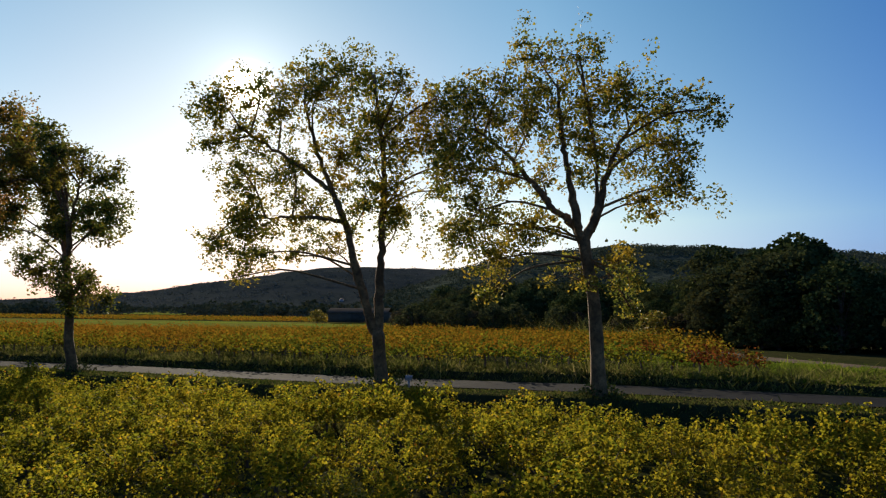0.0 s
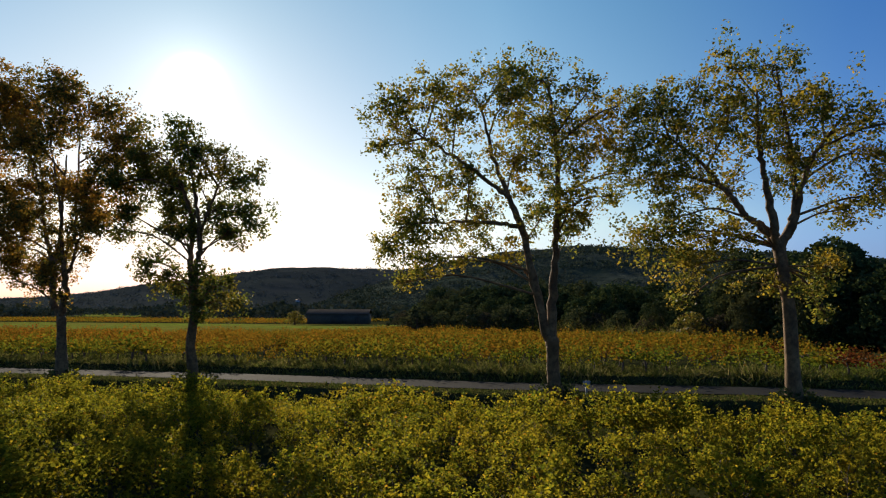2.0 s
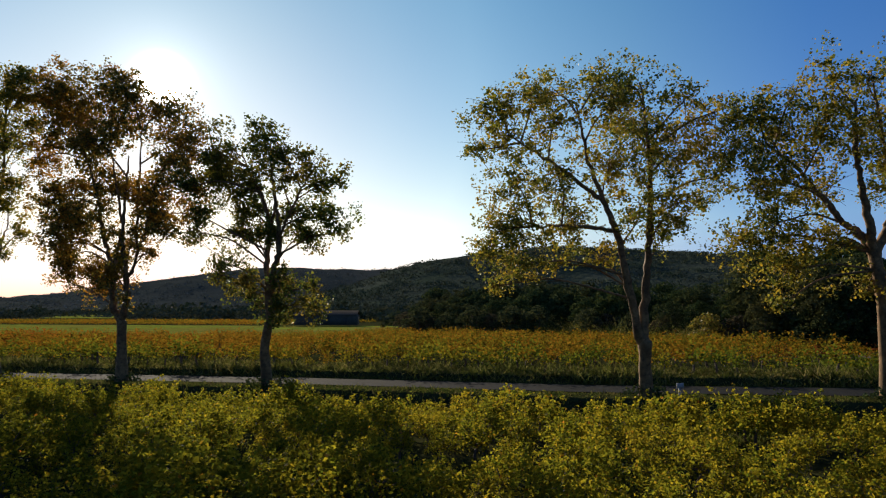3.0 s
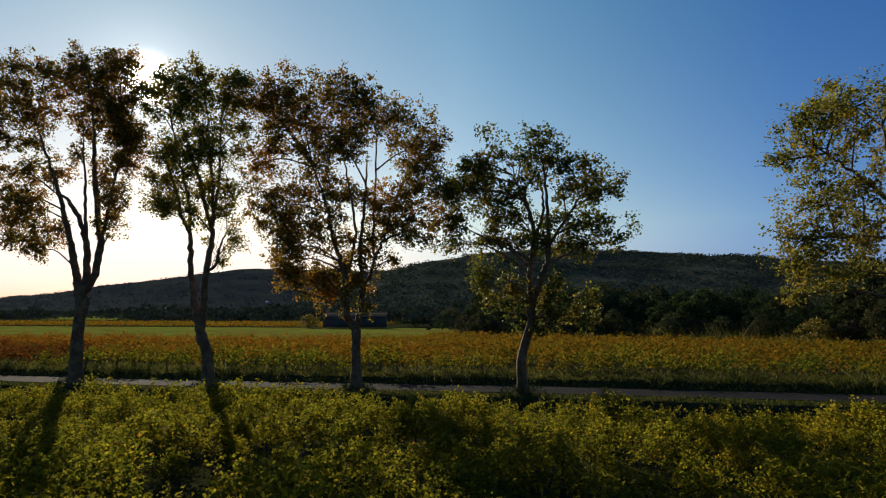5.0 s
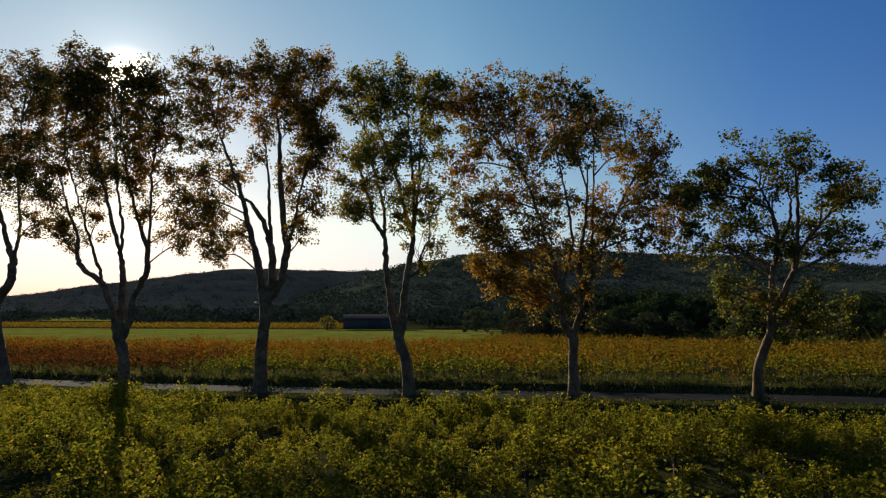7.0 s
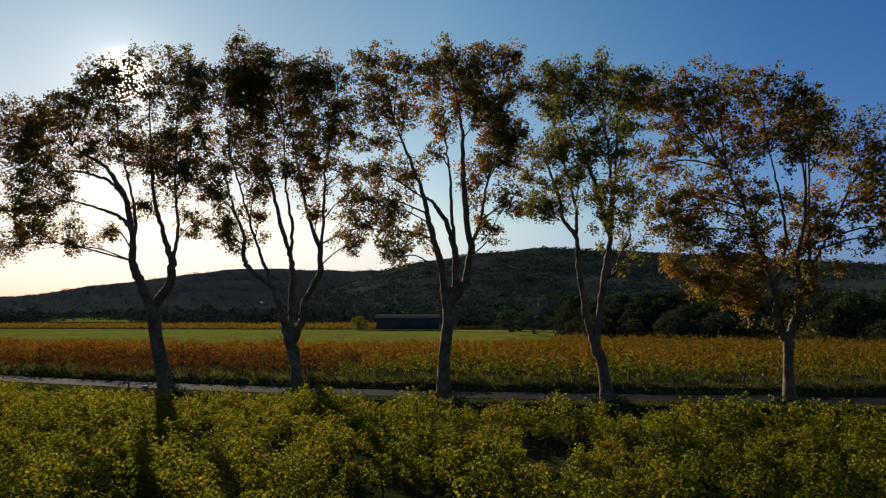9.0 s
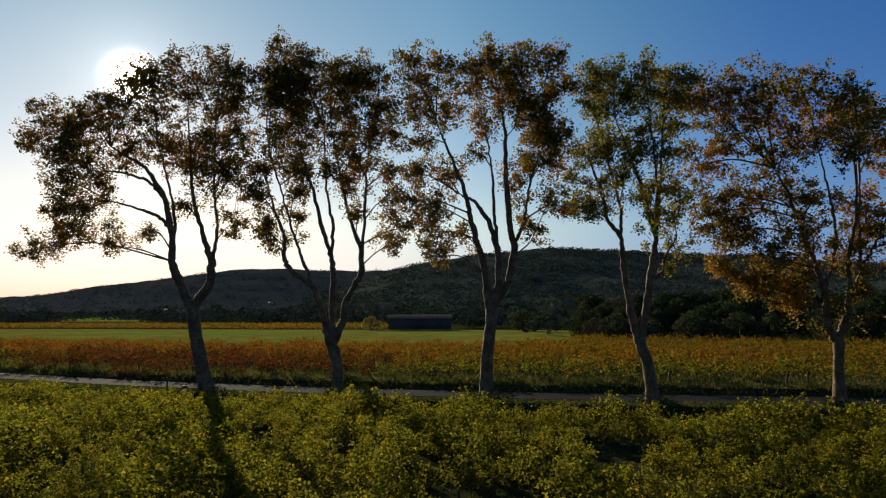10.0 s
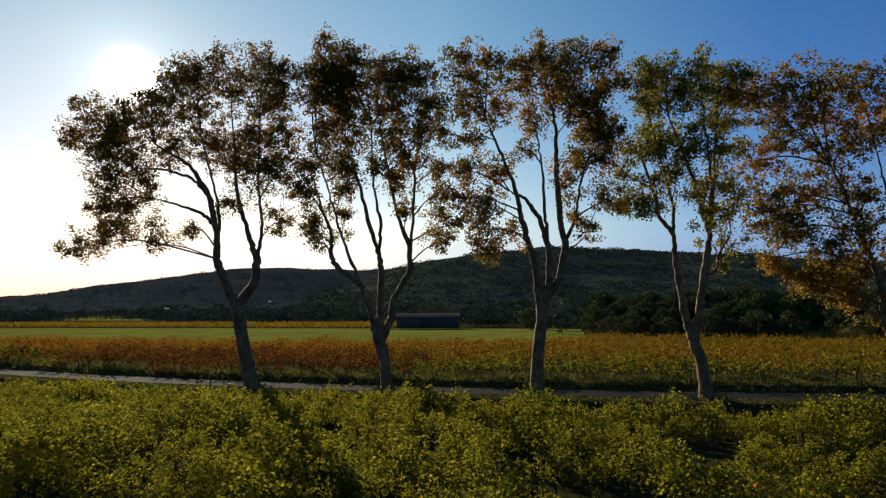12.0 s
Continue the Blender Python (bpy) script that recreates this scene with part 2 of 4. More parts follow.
def tube(points, radii, sides=9, rough=0.0):
    """A tapered tube through the points, closed at its end."""
    p = np.asarray(points, dtype=float)
    k = len(p)
    d = np.gradient(p, axis=0)
    d /= np.linalg.norm(d, axis=1)[:, None] + 1e-9
    ref = np.where(np.abs(d[:, :1]) > 0.9, np.array([[0.0, 1.0, 0.0]]), np.array([[1.0, 0.0, 0.0]]))
    a = np.cross(d, ref)
    a /= np.linalg.norm(a, axis=1)[:, None]
    b = np.cross(d, a)
    ang = np.linspace(0, 2 * np.pi, sides, endpoint=False)
    r = np.asarray(radii)[:, None] * (1 + rough * rng.normal(size=(k, sides)))
    v = p[:, None] + r[..., None] * (a[:, None] * np.cos(ang)[None, :, None] + b[:, None] * np.sin(ang)[None, :, None])
    f = []
    for i in range(k - 1):
        for j in range(sides):
            q, w = i * sides + j, i * sides + (j + 1) % sides
            f += [(q, q + sides, w), (w, q + sides, w + sides)]
    top = (k - 1) * sides
    f += [(top, top + j + 1, top + j) for j in range(1, sides - 1)]
    return v.reshape(-1, 3), np.array(f)


def smooth_line(points, steps):
    """More points along a bent line, rounded at its knees."""
    p = np.asarray(points, dtype=float)
    t = np.linspace(0, len(p) - 1, steps)
    q = np.stack([np.interp(t, np.arange(len(p)), p[:, c]) for c in range(3)], 1)
    for _ in range(1):
        q[1:-1] = (q[:-2] + 2 * q[1:-1] + q[2:]) / 4
    return q


def leaves(centres, sizes, droop=0.3, lobed=False):
    """A leaf at each centre, folded along its midrib and turned at random."""
    k = len(centres)
    nrm = rng.normal(size=(k, 3))
    nrm[:, 2] = np.abs(nrm[:, 2]) + 0.3
    nrm /= np.linalg.norm(nrm, axis=1)[:, None]
    along = rng.normal(size=(k, 3))
    along[:, 2] -= droop
    along -= nrm * (along * nrm).sum(1)[:, None]
    along /= np.linalg.norm(along, axis=1)[:, None] + 1e-9
    side = np.cross(nrm, along)
    s = np.asarray(sizes)[:, None]
    c = np.asarray(centres)
    if lobed:
        v = np.stack([c - along * s * 0.35, c - along * s * 0.25 + side * s * 0.55 + nrm * s * 0.12, c + along * s * 0.25 + side * s * 0.42 + nrm * s * 0.16,
                      c + along * s * 0.6 - nrm * s * 0.08, c + along * s * 0.25 - side * s * 0.42 + nrm * s * 0.16, c - along * s * 0.25 - side * s * 0.55 + nrm * s * 0.12], 1)
        tri = np.array([(0, 1, 2), (0, 2, 3), (0, 3, 4), (0, 4, 5)])
        return v.reshape(-1, 3), (np.arange(k)[:, None, None] * 6 + tri).reshape(-1, 3)
    v = np.stack([c - along * s * 0.5, c + side * s * 0.45 + nrm * s * 0.15, c + along * s * 0.55, c - side * s * 0.45 + nrm * s * 0.15], 1)
    tri = np.array([(0, 1, 2), (0, 2, 3)])
    return v.reshape(-1, 3), (np.arange(k)[:, None, None] * 4 + tri).reshape(-1, 3)


# ---- plan: s runs along the tree line, n away from it, beyond the road ----
FIRST = np.array((5.36, 22.2))
ALONG = np.array((-0.9353, 0.3539))
ACROSS = np.array((0.3539, 0.9353))


def bend(s):
    """How far the road strays from the straight tree line."""
    s = np.asarray(s, dtype=float)
    return np.where(s > 50, 0.0035 * np.minimum(s - 50, 120) ** 2, 0) - np.where(s < 0, 0.004 * np.minimum(-s, 60) ** 2, 0)


def ground_z(s, n):
    n = np.asarray(n, dtype=float)
    road_n, n = n - bend(s), n
    def step(a, b, at=n):
        t = np.clip((at - a) / (b - a), 0, 1)
        return t * t * (3 - 2 * t)
    fall = np.interp(s, [-20, 0, 10, 25, 45, 100], [0, -0.05, -0.2, -0.2, -0.35, -0.35])
    field = 0.6 + 0.13 * np.interp(s, [5, 25], [1, 0])
    return fall + field * step(-1.9, -0.95, road_n) - field + 0.27 * step(3.6, 3.9, road_n) - 0.9 * step(8, 60) - 1.0 * step(60, 160)


def place(s, n, up=0.0):
    s, n = np.asarray(s, dtype=float), np.asarray(n, dtype=float)
    xy = FIRST + s[..., None] * ALONG + n[..., None] * ACROSS
    return np.concatenate([xy, (ground_z(s, n) + up)[..., None]], -1)


def grid_faces(rows, cols):
    i = np.arange(rows - 1)[:, None] * cols + np.arange(cols - 1)[None]
    i = i.ravel()
    return np.concatenate([np.stack([i, i + 1, i + cols], 1), np.stack([i + 1, i + cols + 1, i + cols], 1)])


def sheet(name, s_line, n_of, material, up, label, category, kind="structure"):
    """A strip of ground laid over the field: n_of gives its two edges for each s."""
    s = np.asarray(s_line, dtype=float)
    lo, hi = n_of(s)
    t = np.linspace(0, 1, 12)
    n = lo[:, None] + (hi - lo)[:, None] * t
    v = place(np.repeat(s[:, None], 12, 1), n, up)
    me = mesh_np(name, v.reshape(-1, 3), grid_faces(len(s), 12), material, True)
    return tagged(new(name, me), label, category, kind=kind)


# ---- large structure ----
warp = np.sinh(np.linspace(-5.2, 5.2, 181)) * 18
across = np.sort(np.concatenate([np.sinh(np.linspace(-5.2, 5.2, 121)) * 18, np.arange(-3.2, 6, 0.15), np.arange(6, 14, 0.5)]))
gs, gn = np.meshgrid(warp + 35, across, indexing="ij")
tagged(new("ground", mesh_np("ground", place(gs, gn).reshape(-1, 3), grid_faces(181, len(across)), GROUND, True)), "grassy field soil between vine rows", "ground", kind="structure")


def road_edges(s):
    mid = 1.6 + bend(s)
    return mid - 1.2, mid + 1.2


sheet("road", np.linspace(-60, 190, 160), road_edges, ASPHALT, 0.03, "narrow worn grey asphalt country road", "road")
sheet("meadow", np.linspace(43, 330, 90), lambda s: (np.interp(s, [43, 46, 50, 60, 72, 85, 100, 330], [74, 63, 54, 47, 42, 40, 43, 52]), 152 + 0 * s), MEADOW, 0.05, "bright green mown meadow beyond the vineyard", "meadow")


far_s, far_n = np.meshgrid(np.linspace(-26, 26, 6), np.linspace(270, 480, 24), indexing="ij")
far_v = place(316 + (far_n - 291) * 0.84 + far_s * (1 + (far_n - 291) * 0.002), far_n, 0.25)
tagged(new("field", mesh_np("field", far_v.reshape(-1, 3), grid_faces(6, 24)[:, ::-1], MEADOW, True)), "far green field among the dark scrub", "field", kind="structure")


def hill(name, base_r, width, profile, label, clumps, size, soil=HILL, leaf=SCRUB_LEAF):
    """A ridge seen from the fields: its crest height changes with the bearing."""
    az = np.linspace(-75, 80, 240)
    r = np.linspace(base_r - width, base_r + width, 46)
    crest = np.interp(az, [a for a, _ in profile], [h for _, h in profile])
    for _ in range(3):
        crest[1:-1] = (crest[:-2] + 2 * crest[1:-1] + crest[2:]) / 4
    t = 1 - np.abs(r - base_r) / width
    shape = t * t * (3 - 2 * t)
    a = np.radians(az)[:, None]
    x, y = -31 + r[None] * np.sin(a), 4 + r[None] * np.cos(a)
    z = crest[:, None] * shape[None] - 4
    for i in range(z.shape[0]):
        for j in range(z.shape[1]):
            z[i, j] += 5.0 * shape[j] * noise.fractal((x[i, j] * 0.012, y[i, j] * 0.012, 0), 1.0, 2.0, 4)
    v = np.stack([x, y, z], -1).reshape(-1, 3)
    tagged(new(name, mesh_np(name, v, grid_faces(240, 46)[:, ::-1], soil, True)), label, "hill", kind="structure")
    g = v.reshape(240, 46, 3)
    i, j = rng.uniform(60, 225, clumps), 22.9 * rng.uniform(0.02, 1, clumps) ** 0.8
    i0, j0 = i.astype(int), j.astype(int)
    fi, fj = (i - i0)[:, None], (j - j0)[:, None]
    p = (g[i0, j0] * (1 - fi) + g[i0 + 1, j0] * fi) * (1 - fj) + (g[i0, j0 + 1] * (1 - fi) + g[i0 + 1, j0 + 1] * fi) * fj
    k = np.minimum(rng.gamma(2.2, size / 2.2, clumps), 2 * size) * np.where(j > 20, 0.36, 1.0)
    thick = np.array([noise.fractal((q[0] * 0.012, q[1] * 0.012, 3.0), 1.0, 2.0, 3) for q in p])
    p, k = p[thick > -0.3], k[thick > -0.3]
    clumps = len(p)
    d = rng.normal(size=(clumps, 8, 3))
    d /= np.linalg.norm(d, axis=2)[..., None]
    c = p[:, None] + d * np.array((1.5, 1.5, 0.42)) * k[:, None, None] + np.array((0, 0, 0.35)) * k[:, None, None]
    z = (k[:, None] * rng.uniform(0.4, 0.75, (clumps, 8))).ravel()
    scrub = name.replace("hill", "scrub")
    tagged(new(scrub, mesh_np(scrub, *leaves(c.reshape(-1, 3), z), leaf)), "dark oak scrub covering the hillside", "scrub", kind="stuff")


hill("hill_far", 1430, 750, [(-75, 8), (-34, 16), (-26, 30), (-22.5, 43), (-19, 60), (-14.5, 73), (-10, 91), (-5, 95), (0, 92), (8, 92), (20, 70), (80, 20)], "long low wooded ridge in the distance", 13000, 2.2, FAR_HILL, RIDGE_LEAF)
hill("hill_near", 1100, 700, [(-75, 0), (-8, 5), (-2, 38), (4, 73), (7, 89), (12, 101), (17.5, 108), (22.5, 103), (29, 94), (34, 87), (40, 74), (44, 66), (60, 50), (80, 40)], "dark scrub-covered hill behind the woods", 23000, 2.4)

PLANE_MIXED = leaf_mat("plane_leaves_turning", [(0.0, (0.06624, 0.08832, 0.01656)), (0.5, (0.1656, 0.1766, 0.02429)), (0.85, (0.2981, 0.2539, 0.0287)), (1.0, (0.4858, 0.2981, 0.0287))], 0.55, (0.456, 0.288, 0.024), 0.7, 0.58, 0.5, 0.2)
PLANE_RUST = leaf_mat("plane_leaves_rust", [(0.0, (0.0529, 0.06136, 0.01481)), (0.5, (0.1375, 0.1164, 0.02116)), (0.85, (0.2751, 0.1746, 0.02328)), (1.0, (0.4444, 0.2116, 0.02116))], 0.5, (0.4232, 0.1904, 0.01904), 0.8, 0.58, 0.5, 0.2)
PLANE_ORANGE = leaf_mat("plane_leaves_orange", [(0.0, (0.0552, 0.06624, 0.01546)), (0.45, (0.1546, 0.1325, 0.02208)), (0.8, (0.3202, 0.1987, 0.02429)), (1.0, (0.4637, 0.2098, 0.02208))], 0.5, (0.4637, 0.2098, 0.01987), 0.9, 0.6, 0.5, 0.2)
PLANE_GREEN = leaf_mat("plane_leaves_green", [(0.0, (0.0506, 0.0759, 0.01518)), (0.6, (0.1113, 0.1366, 0.02024)), (0.9, (0.2024, 0.1872, 0.02429)), (1.0, (0.3036, 0.1923, 0.02024))], 0.5, (0.2834, 0.172, 0.02024), 0.6, 0.56, 0.5, 0.2)

# ---- gravel track that leaves the road towards the woods ----
mid = smooth_line([(-26, 2.6, 0), (-19, 5.2, 0), (-14, 8.4, 0), (-11.2, 11.4, 0), (-8.8, 14.2, 0), (-6, 18, 0), (-4, 24, 0)], 40)[:, :2]
v = np.stack([place(mid[:, 0] + k, mid[:, 1], 0.03) for k in np.linspace(-1.5, 1.5, 7)], 1)
tagged(new("track", mesh_np("track", v.reshape(-1, 3), grid_faces(40, 7)[:, ::-1], GRAVEL, True)), "pale gravel farm track beside the vineyard", "track", kind="structure")

# ---- plane trees along the road ----


def plane_tree(base, trunk, limbs, crown, lean=0.1, turn=-20, radius=0.27, leaf=None, density=1.0, label="tall plane tree with thin autumn leaves", fine=0.8):
    """trunk and limbs: lines of (sideways, height); crown: tufts of (sideways, height, radius)."""
    SIDE, DEPTH = np.array((math.cos(radians(turn)), math.sin(radians(turn)), 0)), np.array((-math.sin(radians(turn)), math.cos(radians(turn)), 0))
    tree = tagged(new("plane_tree"), label, "tree", "plane trees along the road")
    tree.location = (base[0], base[1], 0)
    def line(pts, sway, start=None):
        d = 0.0 if start is None else start
        out = []
        for i, (a, z) in enumerate(pts):
            if i:
                d += rng.normal() * sway
            out.append(SIDE * a + DEPTH * (d - lean * z) + np.array((0, 0, z)))
        return np.array(out)
    stem = smooth_line(line(trunk, 0.05), 16)
    hgt = np.linspace(0, 1, 16)
    foot = np.asarray(base) - FIRST
    stem[0, 2] = float(ground_z(foot @ ALONG, foot @ ACROSS)) - 0.15
    rad = radius * (1 - 0.25 * hgt + 0.12 * np.exp((hgt - 1) * 6)) * (1 + 0.35 * np.exp(-hgt * 14))
    # the top closes as a rounded crotch between the limbs
    crotch = stem[-1] + (stem[-1] - stem[-2]) / np.linalg.norm(stem[-1] - stem[-2]) * np.array((0.12, 0.2, 0.24))[:, None] * radius / 0.3
    stem, rad = np.concatenate([stem, crotch]), np.concatenate([rad, rad[-1] * np.array((0.8, 0.5, 0.15))])
    part("trunk", mesh_np("trunk", *tube(stem, rad, 14, 0.03), BARK, True), tree)
    lines = []
    for k, pts in enumerate(limbs):
        p = smooth_line(line(pts, 0.1), 6 * len(pts))
        if k:
            # a limb that forks from another starts on it
            near = min(((np.linalg.norm(q[:, [0, 2]] - p[0, [0, 2]], axis=1).min(), q) for q in lines), key=lambda e: e[0])
            j = np.linalg.norm(near[1][:, [0, 2]] - p[0, [0, 2]], axis=1).argmin()
            p += (near[1][j] - p[0]) * np.linspace(1, 0.6, len(p))[:, None]
        if pts[0][1] < trunk[-1][1] + 0.4:
            p = np.concatenate([[stem[11] * 0.75 + p[0] * 0.25 - np.array((0, 0, 0.1))], p])
        t = np.linspace(0, 1, len(p))
        r0 = radius * (0.6 if pts[0][1] < trunk[-1][1] + 0.4 else 0.21)
        knuckle = np.convolve(rng.normal(size=len(p) + 4), np.ones(5) / 5, "valid") * 0.16
        p[1:-1] += rng.normal(size=(len(p) - 2, 3)) * 0.025
        part("limb", mesh_np("limb", *tube(p, (r0 * (1 - t) ** 0.75 * (1 + 0.12 * np.exp(-t * 14)) + 0.03) * np.clip(1 + knuckle, 0.8, 1.35), 8, 0.05), BARK, True), tree)
        lines.append(p)
    allp = np.concatenate(lines)
    twigs, cs, zs, mids = [], [], [], []
    top = max(z for _, z, _ in crown)
    for a, z, r in crown:
        z -= 0.12
        flat = np.array((a, z))
        own = np.stack([allp @ SIDE, allp[:, 2]], 1)
        near_at = np.linalg.norm(own - flat, axis=1).argmin()
        depth_near = (allp @ DEPTH)[near_at] + lean * allp[near_at, 2]
        c = SIDE * a + DEPTH * (depth_near * 0.5 + rng.normal() * 0.65 - lean * z) + np.array((0, 0, z))
        mids.append((*c, r))
        # a branch climbs from the limb into the tuft
        dist = np.linalg.norm(allp - c + np.array((0, 0, 1.1)), axis=1) + 0.8 * np.maximum(0, allp[:, 2] - z + 0.3)
        j = dist.argmin()
        reach = np.linalg.norm(c - allp[j]) + 0.05
        knee = allp[j] * 0.45 + c * 0.55 + np.array((0, 0, 0.12 * reach)) + rng.normal(size=3) * 0.12
        spine = smooth_line([allp[j], knee, c, c + (c - knee) * min(0.35, 0.4 * r / reach) + np.array((0, 0, 0.2 * r))], 12)
        thick = 0.02 + 0.012 * min(reach, 2.5)
        part("branch", mesh_np("branch", *tube(spine, np.linspace(thick, 0.010, 12), 6, 0.05), BARK, True), tree)
        for _ in range(max(6, int(9 * r))):
            at = spine[rng.integers(3, 12)]
            e = c + np.clip(rng.normal(size=3), -1.4, 1.4) * r * np.array((0.5, 0.5, 0.42))
            mid = (at + e) / 2 + rng.normal(size=3) * 0.1 + np.array((0, 0, 0.1))
            twigs.append(tube(smooth_line([at, mid, e], 5), np.linspace(0.016, 0.006, 5), 3))
        # loose bunches of leaves round the twig ends
        m = int(12 * r * r * density * (1.22 - 0.45 * np.clip((z - 4.5) / (top - 4.5), 0, 1))) + 2
        way = rng.normal(size=(m, 3))
        way /= np.linalg.norm(way, axis=1)[:, None]
        bunch = c + way * rng.uniform(0, 1, (m, 1)) ** 0.5 * 0.86 * r
        per = 42
        pts = np.repeat(bunch, per, 0) + np.clip(rng.normal(size=(m * per, 3)), -1.5, 1.5) * np.array((0.16, 0.16, 0.12)) * rng.uniform(0.4, 1.6, (m * per, 1))
        cs.append(pts)
        zs.append(rng.uniform(0.075, 0.165, len(pts)) * fine)
    # leafy shoots that close the gaps between neighbouring tufts
    mids = np.array(mids)
    for _ in range(int(2.8 * len(mids) * density)):
        i = rng.integers(len(mids))
        order = np.linalg.norm(mids[:, :3] - mids[i, :3], axis=1).argsort()
        j = order[rng.integers(1, 5)]
        u = rng.uniform(0.25, 0.75)
        at = mids[i, :3] * (1 - u) + mids[j, :3] * u
        q = at + rng.normal(size=3) * 0.4
        twigs.append(tube(smooth_line([mids[i, :3], (at + mids[i, :3]) / 2 + rng.normal(size=3) * 0.15, q], 5), np.linspace(0.02, 0.007, 5), 3))
        m = int(6 * mids[i, 3] * density) + 1
        bunch = q + np.clip(rng.normal(size=(m, 3)), -1.6, 1.6) * 0.38 * mids[i, 3]
        pts = np.repeat(bunch, 20, 0) + np.clip(rng.normal(size=(m * 20, 3)), -1.5, 1.5) * 0.16
        cs.append(pts)
        zs.append(rng.uniform(0.075, 0.165, len(pts)) * fine)
    tagged(part("fine_branching", mesh_np("fine_branching", *join(twigs), BARK), tree), kind="stuff")
    tagged(part("crown", mesh_np("crown", *leaves(np.concatenate(cs), np.concatenate(zs), 0.6, True), leaf), tree), kind="stuff")
    return tree


def build_plane_trees():
    plane_tree((5.36, 21.89), [(0.0, -0.0), (-0.1, 3.1), (-0.3, 4.4), (-0.4, 5.2)],
        [[(-0.4, 5.1), (-0.8, 5.9), (-1.5, 6.4), (-2.1, 7.3), (-3.1, 8.4), (-4.1, 9.3)],
         [(-0.3, 5.1), (-0.5, 5.9), (-0.8, 7.7), (-1.0, 8.9), (-1.1, 10.6)],
         [(-0.3, 5.0), (0.2, 6.0), (0.4, 7.1), (0.9, 8.4), (1.7, 9.5)],
         [(0.2, 5.9), (0.3, 7.6), (0.0, 9.6), (-0.3, 11.5)]],
        [(-0.5, 11.7, 1.0), (-1.8, 11.5, 1.3), (-3.0, 11.2, 1.0), (-4.5, 10.7, 1.2), (-5.1, 9.5, 1.3), (-3.7, 9.8, 1.5), (-2.1, 9.7, 1.7), (-0.3, 10.2, 1.7), (1.1, 10.1, 1.3), (2.4, 9.6, 1.1), (3.3, 9.1, 0.8), (2.5, 8.3, 1.0), (1.3, 8.5, 1.4), (2.7, 7.0, 0.9), (1.6, 6.6, 0.8), (-0.2, 8.2, 1.5), (-1.9, 7.7, 1.3), (-3.5, 8.0, 1.5), (-4.7, 7.7, 1.3), (-3.9, 6.4, 1.3), (-5.0, 5.7, 1.0), (-3.1, 5.8, 1.3), (-2.0, 5.8, 1.1), (-3.6, 4.7, 0.8), (-3.8, 3.4, 0.4), (-0.5, 4.0, 0.7), (0.7, 4.6, 0.6), (1.4, 4.0, 0.45), (1.1, 3.0, 0.25)], 0.10, -14, 0.235, PLANE_MIXED, 1.1, "tall plane tree with yellow-green leaves beside the road", 0.7)
    plane_tree((-2.36, 24.96), [(0.0, -0.2), (-0.1, 1.0), (-0.1, 1.9)],
        [[(-0.2, 1.8), (-0.6, 3.1), (-1.0, 4.7), (-1.3, 6.2), (-1.8, 7.3), (-2.5, 9.2), (-2.9, 10.9)],
         [(-0.1, 1.9), (-0.0, 4.4), (0.1, 6.2), (0.2, 7.7), (0.1, 9.8), (-0.3, 12.1)],
         [(-1.8, 7.3), (-3.1, 8.4), (-4.4, 9.2), (-5.5, 9.9)],
         [(-1.3, 6.2), (-2.9, 6.4), (-4.5, 6.4)]],
        [(-0.7, 12.4, 1.0), (-1.8, 12.2, 1.1), (-3.5, 12.1, 1.1), (-4.7, 11.5, 1.1), (-6.4, 10.8, 1.2), (-6.9, 9.5, 0.8), (-5.5, 9.9, 1.5), (-3.8, 10.5, 1.6), (-2.0, 10.5, 1.6), (-0.3, 10.7, 1.6), (1.0, 11.1, 1.0), (2.3, 10.8, 1.1), (1.7, 9.6, 1.4), (0.2, 9.0, 1.6), (-1.6, 8.8, 1.6), (-3.6, 8.6, 1.6), (-5.3, 8.2, 1.3), (-5.8, 6.6, 1.2), (-6.5, 5.6, 0.8), (-4.7, 6.6, 1.4), (-2.9, 6.8, 1.4), (-4.7, 5.1, 0.9), (-3.4, 5.1, 0.8), (-2.0, 5.3, 0.8), (-0.5, 7.0, 1.4), (0.8, 7.2, 1.1), (0.6, 6.2, 0.9), (2.8, 8.5, 0.9), (2.1, 7.6, 0.7), (-6.1, 4.2, 0.5)], 0.13, -6, 0.28, PLANE_MIXED, 1.05, "twin-stemmed plane tree with olive and brown leaves beside the road", 0.72)
